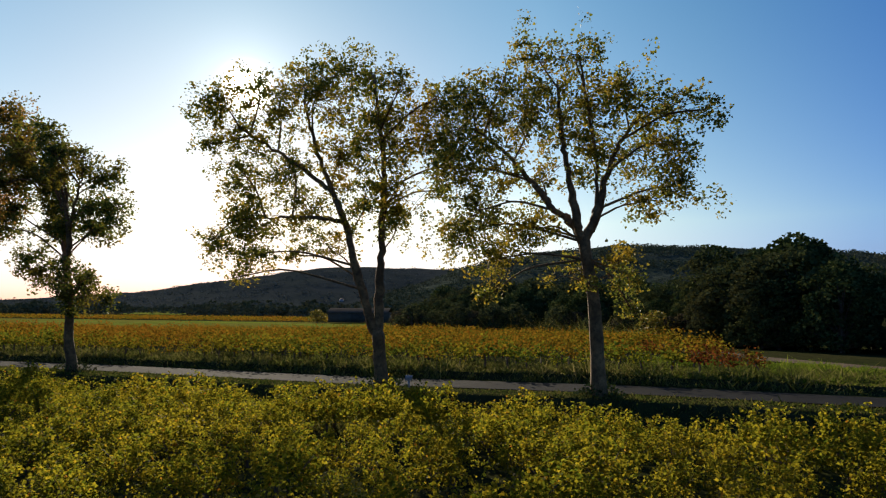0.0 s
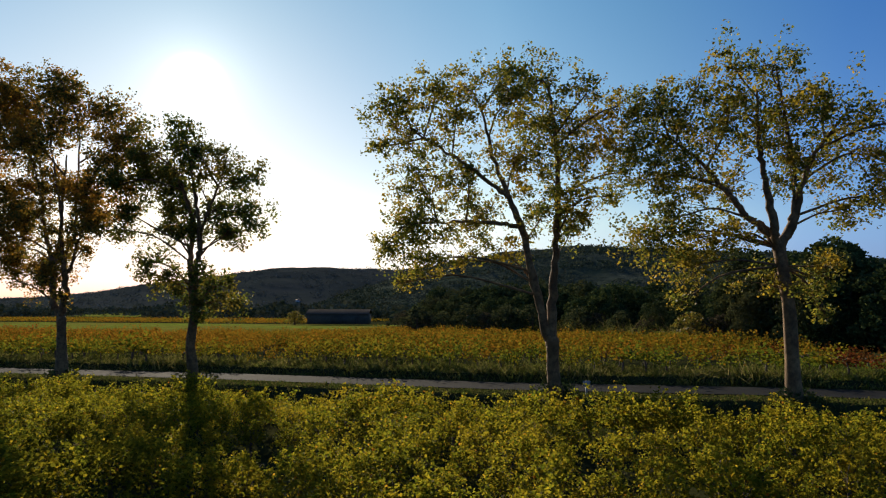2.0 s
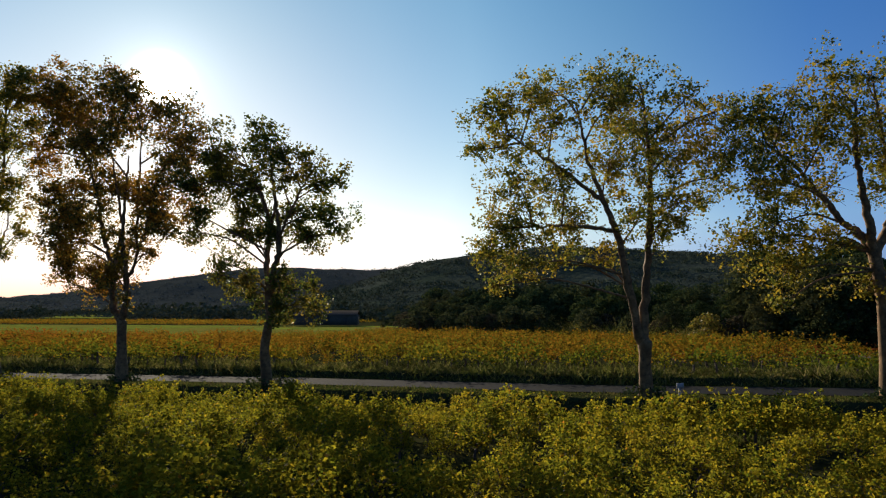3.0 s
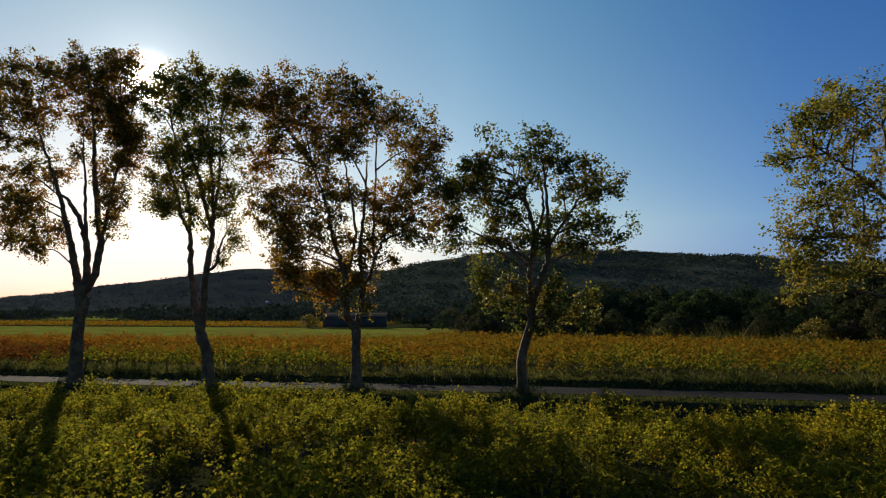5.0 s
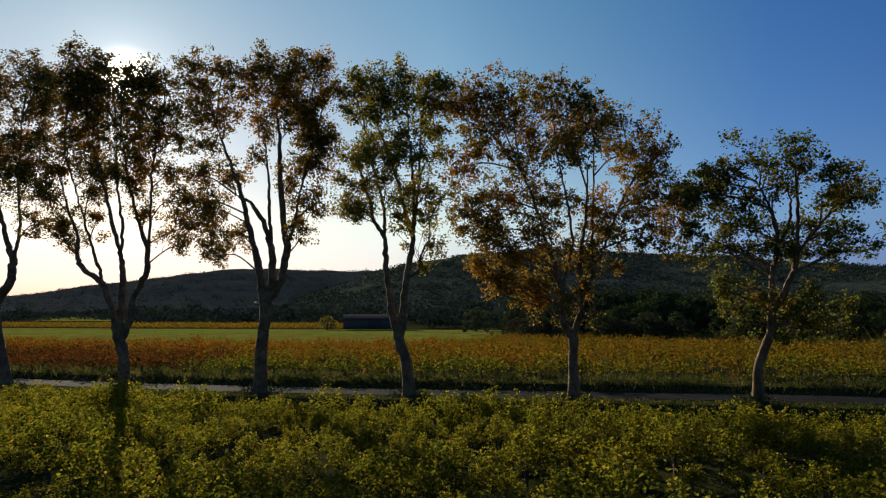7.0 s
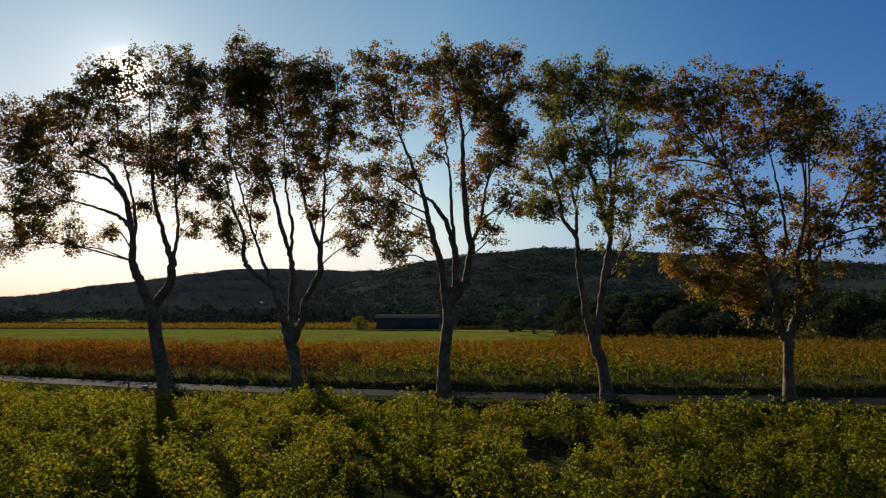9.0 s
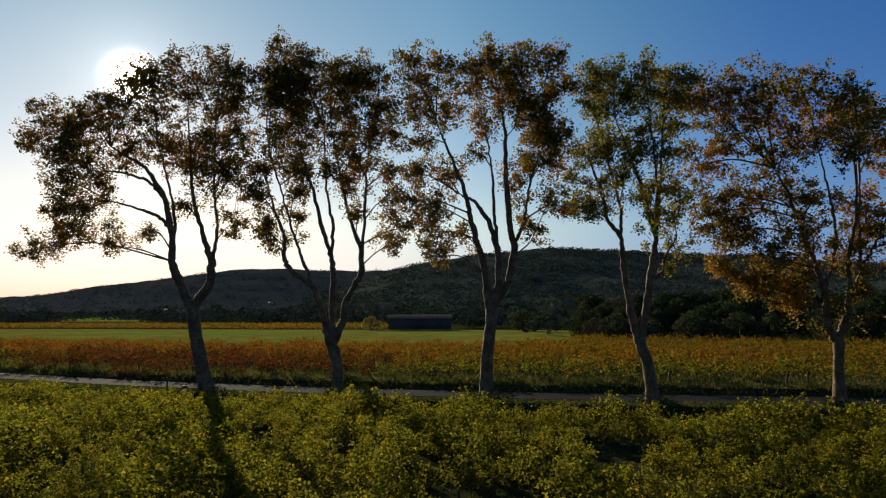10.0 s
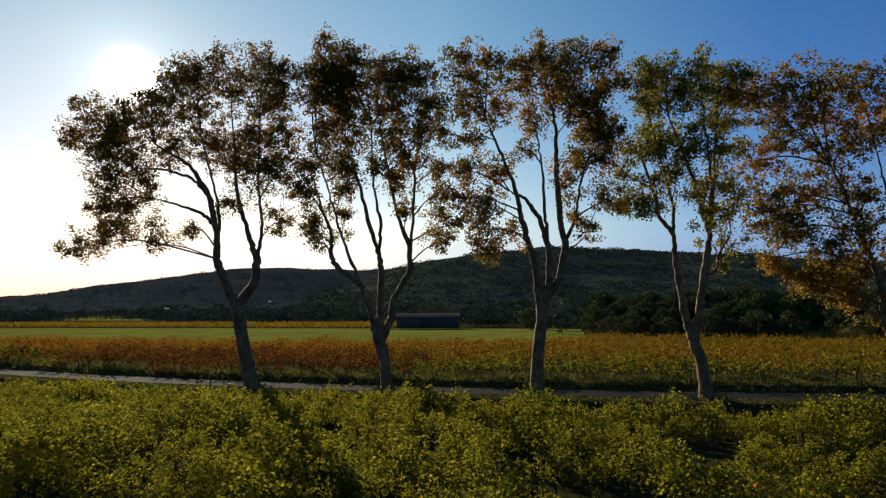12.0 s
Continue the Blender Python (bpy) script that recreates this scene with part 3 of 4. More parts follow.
    plane_tree((-17.83, 30.70), [(0.0, 0.0), (0.0, 1.4), (0.3, 2.3), (0.6, 3.1), (0.6, 3.9)],
        [[(0.6, 3.9), (1.1, 4.7), (1.5, 5.8), (1.6, 7.0), (1.6, 8.4), (1.5, 10.1)],
         [(0.6, 3.9), (0.6, 5.3), (0.9, 6.8), (0.7, 8.2), (0.1, 9.5)],
         [(0.7, 6.6), (1.3, 8.0), (1.2, 9.4)],
         [(1.6, 6.3), (2.4, 7.4), (3.3, 8.6)]],
        [(1.4, 10.9, 0.7), (0.7, 10.4, 0.7), (1.9, 10.2, 0.8), (2.6, 9.7, 0.7), (3.5, 9.6, 0.7), (4.3, 8.8, 0.6), (3.5, 8.7, 0.8), (2.4, 8.7, 0.8), (-0.1, 10.1, 0.7), (-1.0, 10.1, 0.7), (-1.9, 10.2, 0.7), (-2.7, 9.6, 0.8), (-2.8, 8.8, 0.7), (-1.5, 9.2, 0.8), (-0.3, 9.0, 0.7), (0.9, 9.1, 0.8), (-1.1, 8.0, 0.8), (0.1, 7.8, 0.7), (1.3, 7.7, 0.7), (2.4, 7.6, 0.8), (3.6, 7.4, 0.8), (4.3, 6.6, 0.6), (-2.2, 6.8, 0.6), (-2.7, 7.7, 0.6), (-1.6, 7.0, 0.6), (-0.4, 6.7, 0.8), (0.8, 6.7, 0.6), (3.1, 6.5, 0.6), (2.1, 6.6, 0.5), (-1.3, 5.4, 0.4), (-0.5, 3.6, 0.4), (2.5, 3.6, 0.5), (3.4, 4.3, 0.4), (1.0, 2.9, 0.3), (-1.3, 4.9, 0.5), (-0.7, 4.3, 0.5), (0.1, 4.8, 0.6), (1.2, 4.3, 0.6), (2.0, 4.8, 0.6), (1.6, 3.4, 0.5)], 0.21, -28, 0.22, PLANE_GREEN, 1.2, "small crooked plane tree, still mostly green")
    plane_tree((-25.25, 33.85), [(0.0, 0.3), (0.0, 1.7), (0.1, 2.6)],
        [[(-0.0, 2.6), (-0.4, 3.4), (-0.4, 5.0), (-0.7, 6.1), (-1.1, 7.3), (-1.4, 8.6), (-2.2, 10.8)],
         [(-0.4, 4.8), (-0.1, 5.9), (0.2, 7.4), (0.0, 9.2), (-0.4, 11.3)],
         [(0.1, 2.6), (0.6, 3.9), (0.7, 5.2), (0.6, 6.5), (1.0, 8.3), (1.1, 10.7)],
         [(0.7, 4.6), (1.2, 5.8), (1.2, 7.4), (1.3, 9.6), (1.4, 12.0)],
         [(1.2, 6.0), (1.8, 7.1), (2.4, 8.6)]],
        [(-6.1, 15.1, 1.2), (4.9, 9.2, 0.9), (4.8, 7.8, 0.8), (-3.7, 14.9, 1.5), (-5.4, 14.0, 1.2), (-0.8, 14.6, 1.4), (1.0, 14.1, 1.2), (1.9, 13.4, 1.1), (-2.4, 13.6, 1.6), (0.1, 12.8, 1.7), (-3.8, 12.6, 1.4), (-1.8, 11.6, 1.6), (0.6, 11.1, 1.4), (2.4, 11.7, 1.3), (4.1, 11.5, 1.1), (3.5, 10.5, 1.1), (-5.2, 8.9, 1.2), (-3.8, 9.7, 1.3), (-2.5, 9.9, 1.4), (-3.9, 8.0, 1.2), (-4.9, 6.6, 0.9), (-2.6, 6.8, 1.1), (-0.6, 9.5, 1.4), (-1.0, 7.8, 1.3), (1.2, 8.8, 1.4), (3.2, 9.0, 1.2), (3.7, 7.3, 0.9), (1.7, 7.7, 1.2), (0.5, 6.7, 1.2), (-5.6, 11.3, 1.1), (0.6, 5.2, 0.5), (1.2, 3.9, 0.3), (-0.7, 3.7, 0.3), (-4.2, 6.0, 0.6), (-3.4, 5.5, 0.7), (-2.4, 5.7, 0.7), (-1.6, 5.0, 0.7), (-2.7, 4.6, 0.5), (2.2, 6.1, 0.5), (-0.9, 5.9, 0.6)], 0.06, -30, 0.25, PLANE_ORANGE, 1.35, "broad plane tree with rust-brown leaves beside the road")
    plane_tree((-32.78, 36.93), [(0.0, -0.1), (-0.2, 1.6), (-0.5, 2.4)],
        [[(-0.5, 2.3), (-0.8, 3.3), (-1.0, 4.6), (-1.2, 6.3), (-1.3, 7.8), (-1.9, 8.6), (-2.3, 10.5), (-3.0, 12.3)],
         [(-1.4, 7.8), (-1.3, 9.1), (-1.7, 10.8), (-2.3, 13.4)],
         [(-0.4, 2.3), (-0.2, 3.8), (0.0, 5.5), (0.4, 7.4), (0.0, 9.1), (-0.4, 10.7), (-1.4, 13.6)],
         [(0.4, 7.5), (0.5, 9.6), (0.4, 11.3), (0.2, 13.8)],
         [(0.4, 7.9), (0.7, 10.1), (0.9, 13.7)],
         [(0.2, 5.5), (0.8, 5.9), (0.9, 6.7), (1.4, 7.6)]],
        [(-2.5, 15.9, 0.8), (-1.4, 16.0, 0.9), (-0.1, 16.0, 0.9), (1.1, 15.9, 0.9), (1.9, 15.4, 0.8), (-2.0, 14.8, 1.0), (-0.7, 14.8, 1.1), (0.7, 14.7, 1.2), (1.7, 14.3, 0.8), (-2.8, 14.1, 0.8), (-2.4, 13.3, 1.0), (-1.2, 13.4, 0.9), (0.0, 13.3, 0.9), (1.3, 13.3, 0.9), (-3.2, 12.2, 0.9), (-1.9, 12.1, 0.8), (-0.6, 11.9, 0.9), (0.6, 11.8, 0.8), (1.5, 12.0, 0.8), (-3.5, 10.9, 0.8), (-2.3, 10.5, 0.7), (-1.2, 10.6, 0.6), (-0.1, 10.0, 0.7), (1.1, 10.3, 0.7), (-3.6, 9.5, 0.7), (-2.5, 9.2, 0.7), (0.0, 8.6, 0.5), (1.2, 8.9, 0.7), (1.0, 7.5, 0.4), (0.8, 6.3, 0.4)], 0.06, -20.7, 0.31, PLANE_MIXED, 1.4, "slender forked plane tree with thin foliage")
    plane_tree((-40.41, 39.87), [(0.0, -0.4), (0.1, 1.8), (0.3, 3.2), (0.5, 4.2)],
        [[(0.3, 3.8), (0.2, 5.3), (0.1, 6.4), (-0.3, 7.6), (-0.6, 9.1), (-0.9, 10.5), (-1.5, 12.0), (-2.3, 14.0)],
         [(0.5, 4.2), (1.0, 5.4), (1.0, 7.0), (0.5, 8.7), (-0.2, 9.7), (-1.0, 10.1)],
         [(1.0, 7.0), (0.8, 9.0), (0.7, 11.3), (0.4, 13.1)],
         [(0.6, 4.2), (1.6, 5.5), (1.9, 7.3), (1.6, 8.7), (1.5, 11.3), (1.5, 13.3), (1.1, 15.4)],
         [(2.0, 7.3), (2.5, 8.7), (2.8, 10.7), (3.6, 12.8)]],
        [(-3.8, 17.4, 0.9), (-2.1, 17.4, 0.9), (-2.8, 16.1, 1.2), (-1.0, 16.9, 1.1), (0.6, 17.4, 1.1), (1.9, 17.2, 1.1), (-0.3, 15.6, 1.3), (1.5, 15.6, 1.4), (-3.6, 14.8, 1.1), (-1.8, 14.5, 1.3), (-0.0, 14.1, 1.1), (2.0, 14.0, 1.1), (3.7, 16.6, 1.1), (4.3, 15.6, 0.8), (3.1, 15.1, 1.0), (3.4, 13.5, 1.2), (4.2, 12.9, 0.8), (-3.1, 13.3, 1.1), (-3.6, 11.5, 1.1), (-1.9, 11.5, 1.0), (-0.4, 12.5, 0.8), (2.3, 12.0, 1.0), (3.6, 11.6, 1.0), (1.7, 10.7, 0.6), (-3.8, 10.0, 0.9), (-2.2, 9.6, 1.0), (-2.7, 8.3, 0.9), (-1.3, 8.4, 0.8), (2.1, 9.1, 0.7), (3.8, 9.3, 0.9), (2.7, 8.0, 0.7), (-2.4, 7.0, 0.7)], 0.08, -20.7, 0.34, PLANE_ORANGE, 1.4, "tall plane tree turning yellow and orange")
    plane_tree((-47.90, 42.45), [(0.0, -0.4), (-0.0, 1.1), (-0.1, 2.1)],
        [[(-0.3, 2.0), (-0.7, 3.4), (-0.9, 4.4), (-1.4, 5.5), (-2.7, 6.4), (-3.0, 7.1), (-2.9, 8.1), (-3.5, 9.7), (-4.1, 11.9)],
         [(-1.4, 5.5), (-1.8, 6.4), (-2.5, 8.1), (-3.0, 10.3), (-3.8, 12.8)],
         [(-0.1, 2.1), (-0.1, 4.1), (0.0, 6.3), (-0.2, 7.2), (-0.7, 8.8), (-1.2, 10.8), (-2.0, 13.3)],
         [(-0.0, 7.0), (0.1, 8.7), (-0.4, 10.8), (-0.5, 14.2)],
         [(0.1, 2.2), (0.7, 3.5), (0.8, 4.6), (1.8, 6.1), (1.7, 7.4), (1.1, 8.9), (0.7, 10.8), (0.1, 14.4)],
         [(1.8, 7.4), (2.0, 8.9), (2.1, 11.6), (2.4, 13.7)]],
        [(-3.0, 18.3, 1.0), (-1.5, 18.2, 1.0), (-3.7, 17.2, 1.2), (-2.0, 16.9, 1.5), (-0.3, 17.1, 1.4), (1.1, 16.8, 1.3), (2.5, 16.6, 0.9), (-4.1, 15.9, 1.2), (-2.4, 15.3, 1.5), (-0.4, 15.2, 1.5), (1.5, 15.1, 1.4), (2.9, 15.0, 0.9), (-3.4, 13.8, 1.2), (-1.5, 13.8, 1.1), (0.5, 13.5, 1.1), (2.1, 13.5, 1.0), (3.3, 13.5, 0.8), (-4.1, 12.2, 1.1), (-2.5, 12.3, 0.9), (-0.5, 12.0, 0.8), (1.5, 12.1, 0.9), (3.0, 11.6, 0.9), (-3.9, 10.5, 1.1), (-2.2, 10.7, 0.7), (0.8, 11.1, 0.7), (3.1, 10.1, 0.9), (-4.2, 8.9, 0.9), (-2.5, 9.5, 0.5), (1.3, 9.4, 0.6), (2.9, 7.8, 0.8), (3.8, 8.6, 0.6), (-4.0, 7.9, 0.6)], 0.08, -20.7, 0.31, PLANE_RUST, 1.6, "tall candelabra plane tree with dark brown leaves")
    plane_tree((-55.00, 45.04), [(0.0, -0.7), (-0.5, 1.4), (-0.8, 2.9), (-1.0, 4.3)],
        [[(-1.1, 4.2), (-2.0, 6.0), (-2.3, 6.9), (-2.3, 8.3), (-2.9, 10.8), (-4.0, 12.4), (-6.0, 13.6)],
         [(-2.3, 7.0), (-2.2, 9.3), (-2.5, 11.2), (-3.3, 13.7)],
         [(-2.7, 9.0), (-3.5, 9.7), (-4.9, 10.2), (-6.4, 10.6)],
         [(-2.9, 10.6), (-4.0, 11.7), (-5.6, 12.2), (-7.5, 12.3)],
         [(-0.8, 4.3), (0.2, 5.7), (0.3, 7.0), (-0.2, 8.3), (-1.0, 10.6), (-1.3, 14.2)],
         [(0.4, 7.0), (0.6, 8.9), (0.2, 11.2), (0.2, 15.1)]],
        [(-5.2, 18.4, 1.2), (-6.3, 17.1, 1.4), (-3.9, 17.5, 1.4), (-2.1, 18.4, 1.2), (-0.2, 18.7, 1.4), (1.3, 17.8, 1.2), (0.3, 16.8, 1.6), (-1.7, 16.5, 1.6), (-3.7, 15.7, 1.7), (-5.7, 15.4, 1.6), (-10.6, 15.9, 1.1), (-9.2, 15.4, 1.2), (-7.6, 15.3, 1.3), (-11.0, 14.1, 0.9), (-9.5, 13.6, 1.4), (-7.6, 13.6, 1.5), (-5.3, 13.7, 1.5), (-2.8, 13.9, 1.5), (-0.8, 14.2, 1.5), (1.4, 14.3, 1.3), (-1.4, 12.5, 1.2), (0.6, 12.5, 1.3), (1.9, 11.8, 1.0), (-8.5, 11.7, 1.2), (-6.6, 11.7, 1.0), (-9.0, 9.9, 1.1), (-7.3, 10.2, 1.0), (-10.2, 7.7, 1.0), (-9.2, 8.6, 0.9), (-6.2, 8.1, 0.9), (-4.5, 9.0, 0.8), (1.3, 9.1, 1.1), (-1.2, 10.1, 0.7)], 0.02, -14, 0.41, PLANE_RUST, 1.5, "thick-trunked plane tree at the row's end")


build_plane_trees()


# ---- vines ----
def vine_shape(leaf_count, size, height, width, lobed, lowest=0.18, bushy=0.0):
    """Arrays of one vine: its stock with canes, and its leaves."""
    wood = [tube(smooth_line([(0, 0, -0.05), (rng.normal() * 0.05, rng.normal() * 0.05, 0.3), (rng.normal() * 0.08, rng.normal() * 0.08, 0.55)], 6), np.linspace(0.05, 0.035, 6), 6)]
    tips = []
    for _ in range(9):
        a, reach = rng.uniform(0, 2 * np.pi), rng.uniform(0.25, 1) * width
        tip = np.array((np.cos(a) * reach, np.sin(a) * reach * 0.8, height * rng.uniform(0.62, 1.05)))
        line = smooth_line([(0, 0, 0.5), tip * (0.5, 0.5, 0.8), tip], 5)
        wood.append(tube(line, np.linspace(0.012, 0.005, 5), 3))
        tips.append(line)
    lines = np.concatenate(tips)
    pick = lines[rng.integers(0, len(lines), leaf_count)]
    c = pick + rng.normal(size=(leaf_count, 3)) * np.array((0.16, 0.16, 0.13))
    # most leaves form the outside of a rounded bush, the rest stand on the shoots above it
    out = rng.normal(size=(leaf_count, 3))
    out[:, 2] = np.abs(out[:, 2]) * 1.1 - 0.35
    out /= np.linalg.norm(out, axis=1)[:, None]
    lump = np.array([noise.noise((o[0] * 2.1 + height * 9, o[1] * 2.1, o[2] * 2.1 + leaf_count + size * 700 + tips[0][-1, 0] * 50)) for o in out])[:, None]
    shell = np.array((0, 0, 0.6)) * height + out * np.array((width, width, 0.42 * height)) * (0.84 + 0.85 * lump + 0.07 * rng.normal(size=(leaf_count, 1)))
    c = np.where(rng.uniform(size=(leaf_count, 1)) < bushy, shell, c)
    # leafy shoots that stand out of the bush
    k = int(leaf_count * 0.26 * bushy)
    shoot = rng.integers(0, 7, k)
    foot, lean = rng.uniform(-0.75, 0.75, (7, 2)) * width, rng.normal(size=(7, 2)) * 0.18
    up = rng.uniform(0, 1, k) ** 0.8
    tall = rng.uniform(0.22, 0.55, 7)[shoot] * height
    c[:k, :2] = foot[shoot] + lean[shoot] * up[:, None] + rng.normal(size=(k, 2)) * 0.055
    c[:k, 2] = 0.82 * height + up * tall
    c[:, 2] = np.maximum(c[:, 2], lowest + 0.15 * rng.uniform(size=leaf_count))
    return wood[0], join(wood[1:]), leaves(c, rng.uniform(0.7, 1.25, leaf_count) * size, 0.5, lobed)


def vigour(p):
    """Stronger and weaker growth in patches a few metres wide."""
    further = min(max((float((np.asarray(p)[:2] - FIRST) @ ALONG) - 12) / 15, 0), 1)
    return 1.0 + (0.3 + 0.2 * further) * noise.noise((p[0] * 0.28, p[1] * 0.28, 5.0)) + 0.15 * further * noise.noise((p[0] * 0.9, p[1] * 0.9, 2.0))


def vine_field(spots, shapes):
    """All the vines of a field as two arrays: wood and leaves."""
    wood, leaf = [], []
    for p in spots:
        stock, canes, f = shapes[rng.integers(len(shapes))]
        w = stock
        a, k = rng.uniform(0, 6.28), rng.uniform(0.78, 1.18) * vigour(p)
        rot = np.array(((np.cos(a), -np.sin(a), 0), (np.sin(a), np.cos(a), 0), (0, 0, 1))) * k
        wood.append((w[0] @ rot.T + p, w[1]))
        leaf.append((f[0] @ rot.T + p, f[1]))
    return join(wood), join(leaf)


def join_fields(a, b):
    return join([a[0], b[0]]), join([a[1], b[1]])


near_shapes = [vine_shape(1300, 0.062, 1.02, 0.54, False, 0.18, 0.85) for _ in range(6)]
rest_shapes = [vine_shape(850, 0.074, 1.05, 0.58, False, 0.18, 0.85) for _ in range(5)]
protos = []
for k, (stock, canes, f) in enumerate(near_shapes):
    tint, label = ((VINE_LEAF, "leafy grapevine turning yellow in a dense row"), (VINE_GREEN, "leafy green grapevine in a dense row"))[k % 2]
    vine = tagged(new("grapevine"), label, "vine", "grapevines of the near field")
    part("stock", mesh_np("stock", *stock, VINE_WOOD), vine)
    tagged(part("cane_growth", mesh_np("cane_growth", *canes, VINE_WOOD), vine), kind="stuff")
    tagged(part("foliage", mesh_np("foliage", *f, tint), vine), kind="stuff")
    protos.append(vine)


def is_green(p):
    """Vines further along the road are still green."""
    return float((np.asarray(p)[:2] - FIRST) @ ALONG) + rng.normal() * 7 > 17


own, rest, behind = [], [], []
for row in range(13):
    n0 = -6.5 - 1.7 * row
    for s0 in np.arange(-11, 88, 1.05):
        p = place(s0 + rng.normal() * 0.12, n0 + rng.normal() * 0.12)
        gap = noise.noise((p[0] * 0.45, p[1] * 0.45, 9.0))
        if rng.uniform() < 0.02 or gap < (-0.40 if s0 > 22 else -0.5):
            continue
        (behind if n0 < -16.5 - 0.2 * (s0 + 3) else own if 1 <= row <= 5 and -9 <= s0 < 47 else rest).append(p)
# the field narrows towards the road further along
for n0, first in ((-5.1, -16), (-3.7, 54)):
    for s0 in np.arange(first, 88, 0.9):
        rest.append(place(s0 + rng.normal() * 0.12, n0 + float(bend(s0)) * 0.5 + rng.normal() * 0.12, -0.15))
used_vines = set()
for p in own:
    proto = protos[int(rng.integers(3)) * 2 + is_green(p)]
    m = pose(*p, 0, 0, rng.uniform(0, 360))
    size = rng.uniform(0.78, 1.18) * vigour(p)
    if proto.name in used_vines:
        copy_thing(proto, m).scale = (size,) * 3
    else:
        used_vines.add(proto.name)
        proto.matrix_basis = m
        proto.scale = (size,) * 3
back_shapes = [vine_shape(60, 0.2, 1.2, 0.7, False) for _ in range(3)]
for n0 in np.arange(-45.6, -28, 1.7):
    for s0 in np.arange(-24, 88, 1.5):
        behind.append(place(s0 + rng.normal() * 0.12, n0 + rng.normal() * 0.12))
shade_of = [is_green(p) for p in rest]
for tint, green, label in ((VINE_LEAF, False, "dense leafy grapevines, green turning yellow"), (VINE_GREEN, True, "dense leafy grapevines, still green")):
    w, f = vine_field([p for p, g in zip(rest, shade_of) if g == green], rest_shapes)
    if green:
        w, f = join_fields((w, f), vine_field(behind, back_shapes))
    field = tagged(new("near_vineyard", mesh_np("near_vineyard", *w, VINE_WOOD)), label, "vineyard", kind="stuff")
    tagged(part("foliage", mesh_np("foliage", *f, tint), field), kind="stuff")


def wood_edge(s):
    """How far from the road the vines reach before the woods or the meadow."""
    return np.interp(s, [-8, -4, 0, 14, 24, 43, 46, 50, 60, 72, 85, 100, 330], [12, 26, 40, 58, 66, 74, 63, 54, 47, 42, 40, 43, 52])


far_shapes = [vine_shape(125, 0.135, 0.98, 0.6, False, 0.36, 0.5) for _ in range(5)]
spots = []
for n0 in np.arange(3.2, 76, 2.2):
    for s0 in np.arange(-8, 170, 1.15):
        if n0 < wood_edge(s0) - 1 and n0 > 5 - 1.8 * min(max((s0 - 50) / 15, 0), 1) + float(bend(s0)) and s0 > -6 + (n0 - 8) * 0.1:
            spots.append(place(s0 + rng.normal() * 0.15, n0 + rng.normal() * 0.12))
along = np.array([(p[:2] - FIRST) @ ALONG for p in spots])
depth = np.array([(p[:2] - FIRST) @ ACROSS - float(bend(a)) for p, a in zip(spots, along)]) + rng.normal(size=len(spots)) * 2.5
turned = along + rng.normal(size=len(spots)) * 3
band = np.where(((turned > 57) & (turned < 88) & (depth < 15)) | ((turned < -4.5) & (depth < 13)), 3, np.where(depth < 9, 0, np.where(along + rng.normal(size=len(spots)) * 5 < 56, 1, 2)))
for k, (leaf, label) in enumerate(((EDGE_LEAF, "green and yellow vine rows beside the road"), (FAR_LEAF, "autumn vineyard in yellow, orange and green beyond the road"), (RED_LEAF, "autumn vineyard turned orange and red beyond the road"), (DARK_RED_LEAF, "dark red vine rows beside the road"))):
    w, f = vine_field([p for p, b in zip(spots, band) if b == k], far_shapes)
    field = tagged(new("far_vineyard", mesh_np("far_vineyard", *w, VINE_WOOD)), label, "vineyard", kind="stuff")
    tagged(part("foliage", mesh_np("foliage", *f, leaf), field), kind="stuff")

strip = np.stack(np.meshgrid(np.arange(96, 360, 2.2), np.arange(158, 212, 3.0), indexing="ij"), -1).reshape(-1, 2)
strip = place(strip[:, 0] + rng.normal(size=len(strip)) * 0.4, strip[:, 1] + rng.normal(size=len(strip)) * 0.4)
c = np.repeat(strip, 14, 0) + rng.normal(size=(len(strip) * 14, 3)) * np.array((0.75, 0.75, 0.25)) + np.array((0, 0, 0.6))
tagged(new("distant_vineyard", mesh_np("distant_vineyard", *leaves(c, rng.uniform(0.3, 0.6, len(c))), FAR_LEAF)), "distant strip of orange vines behind the meadow", "vineyard", kind="stuff")

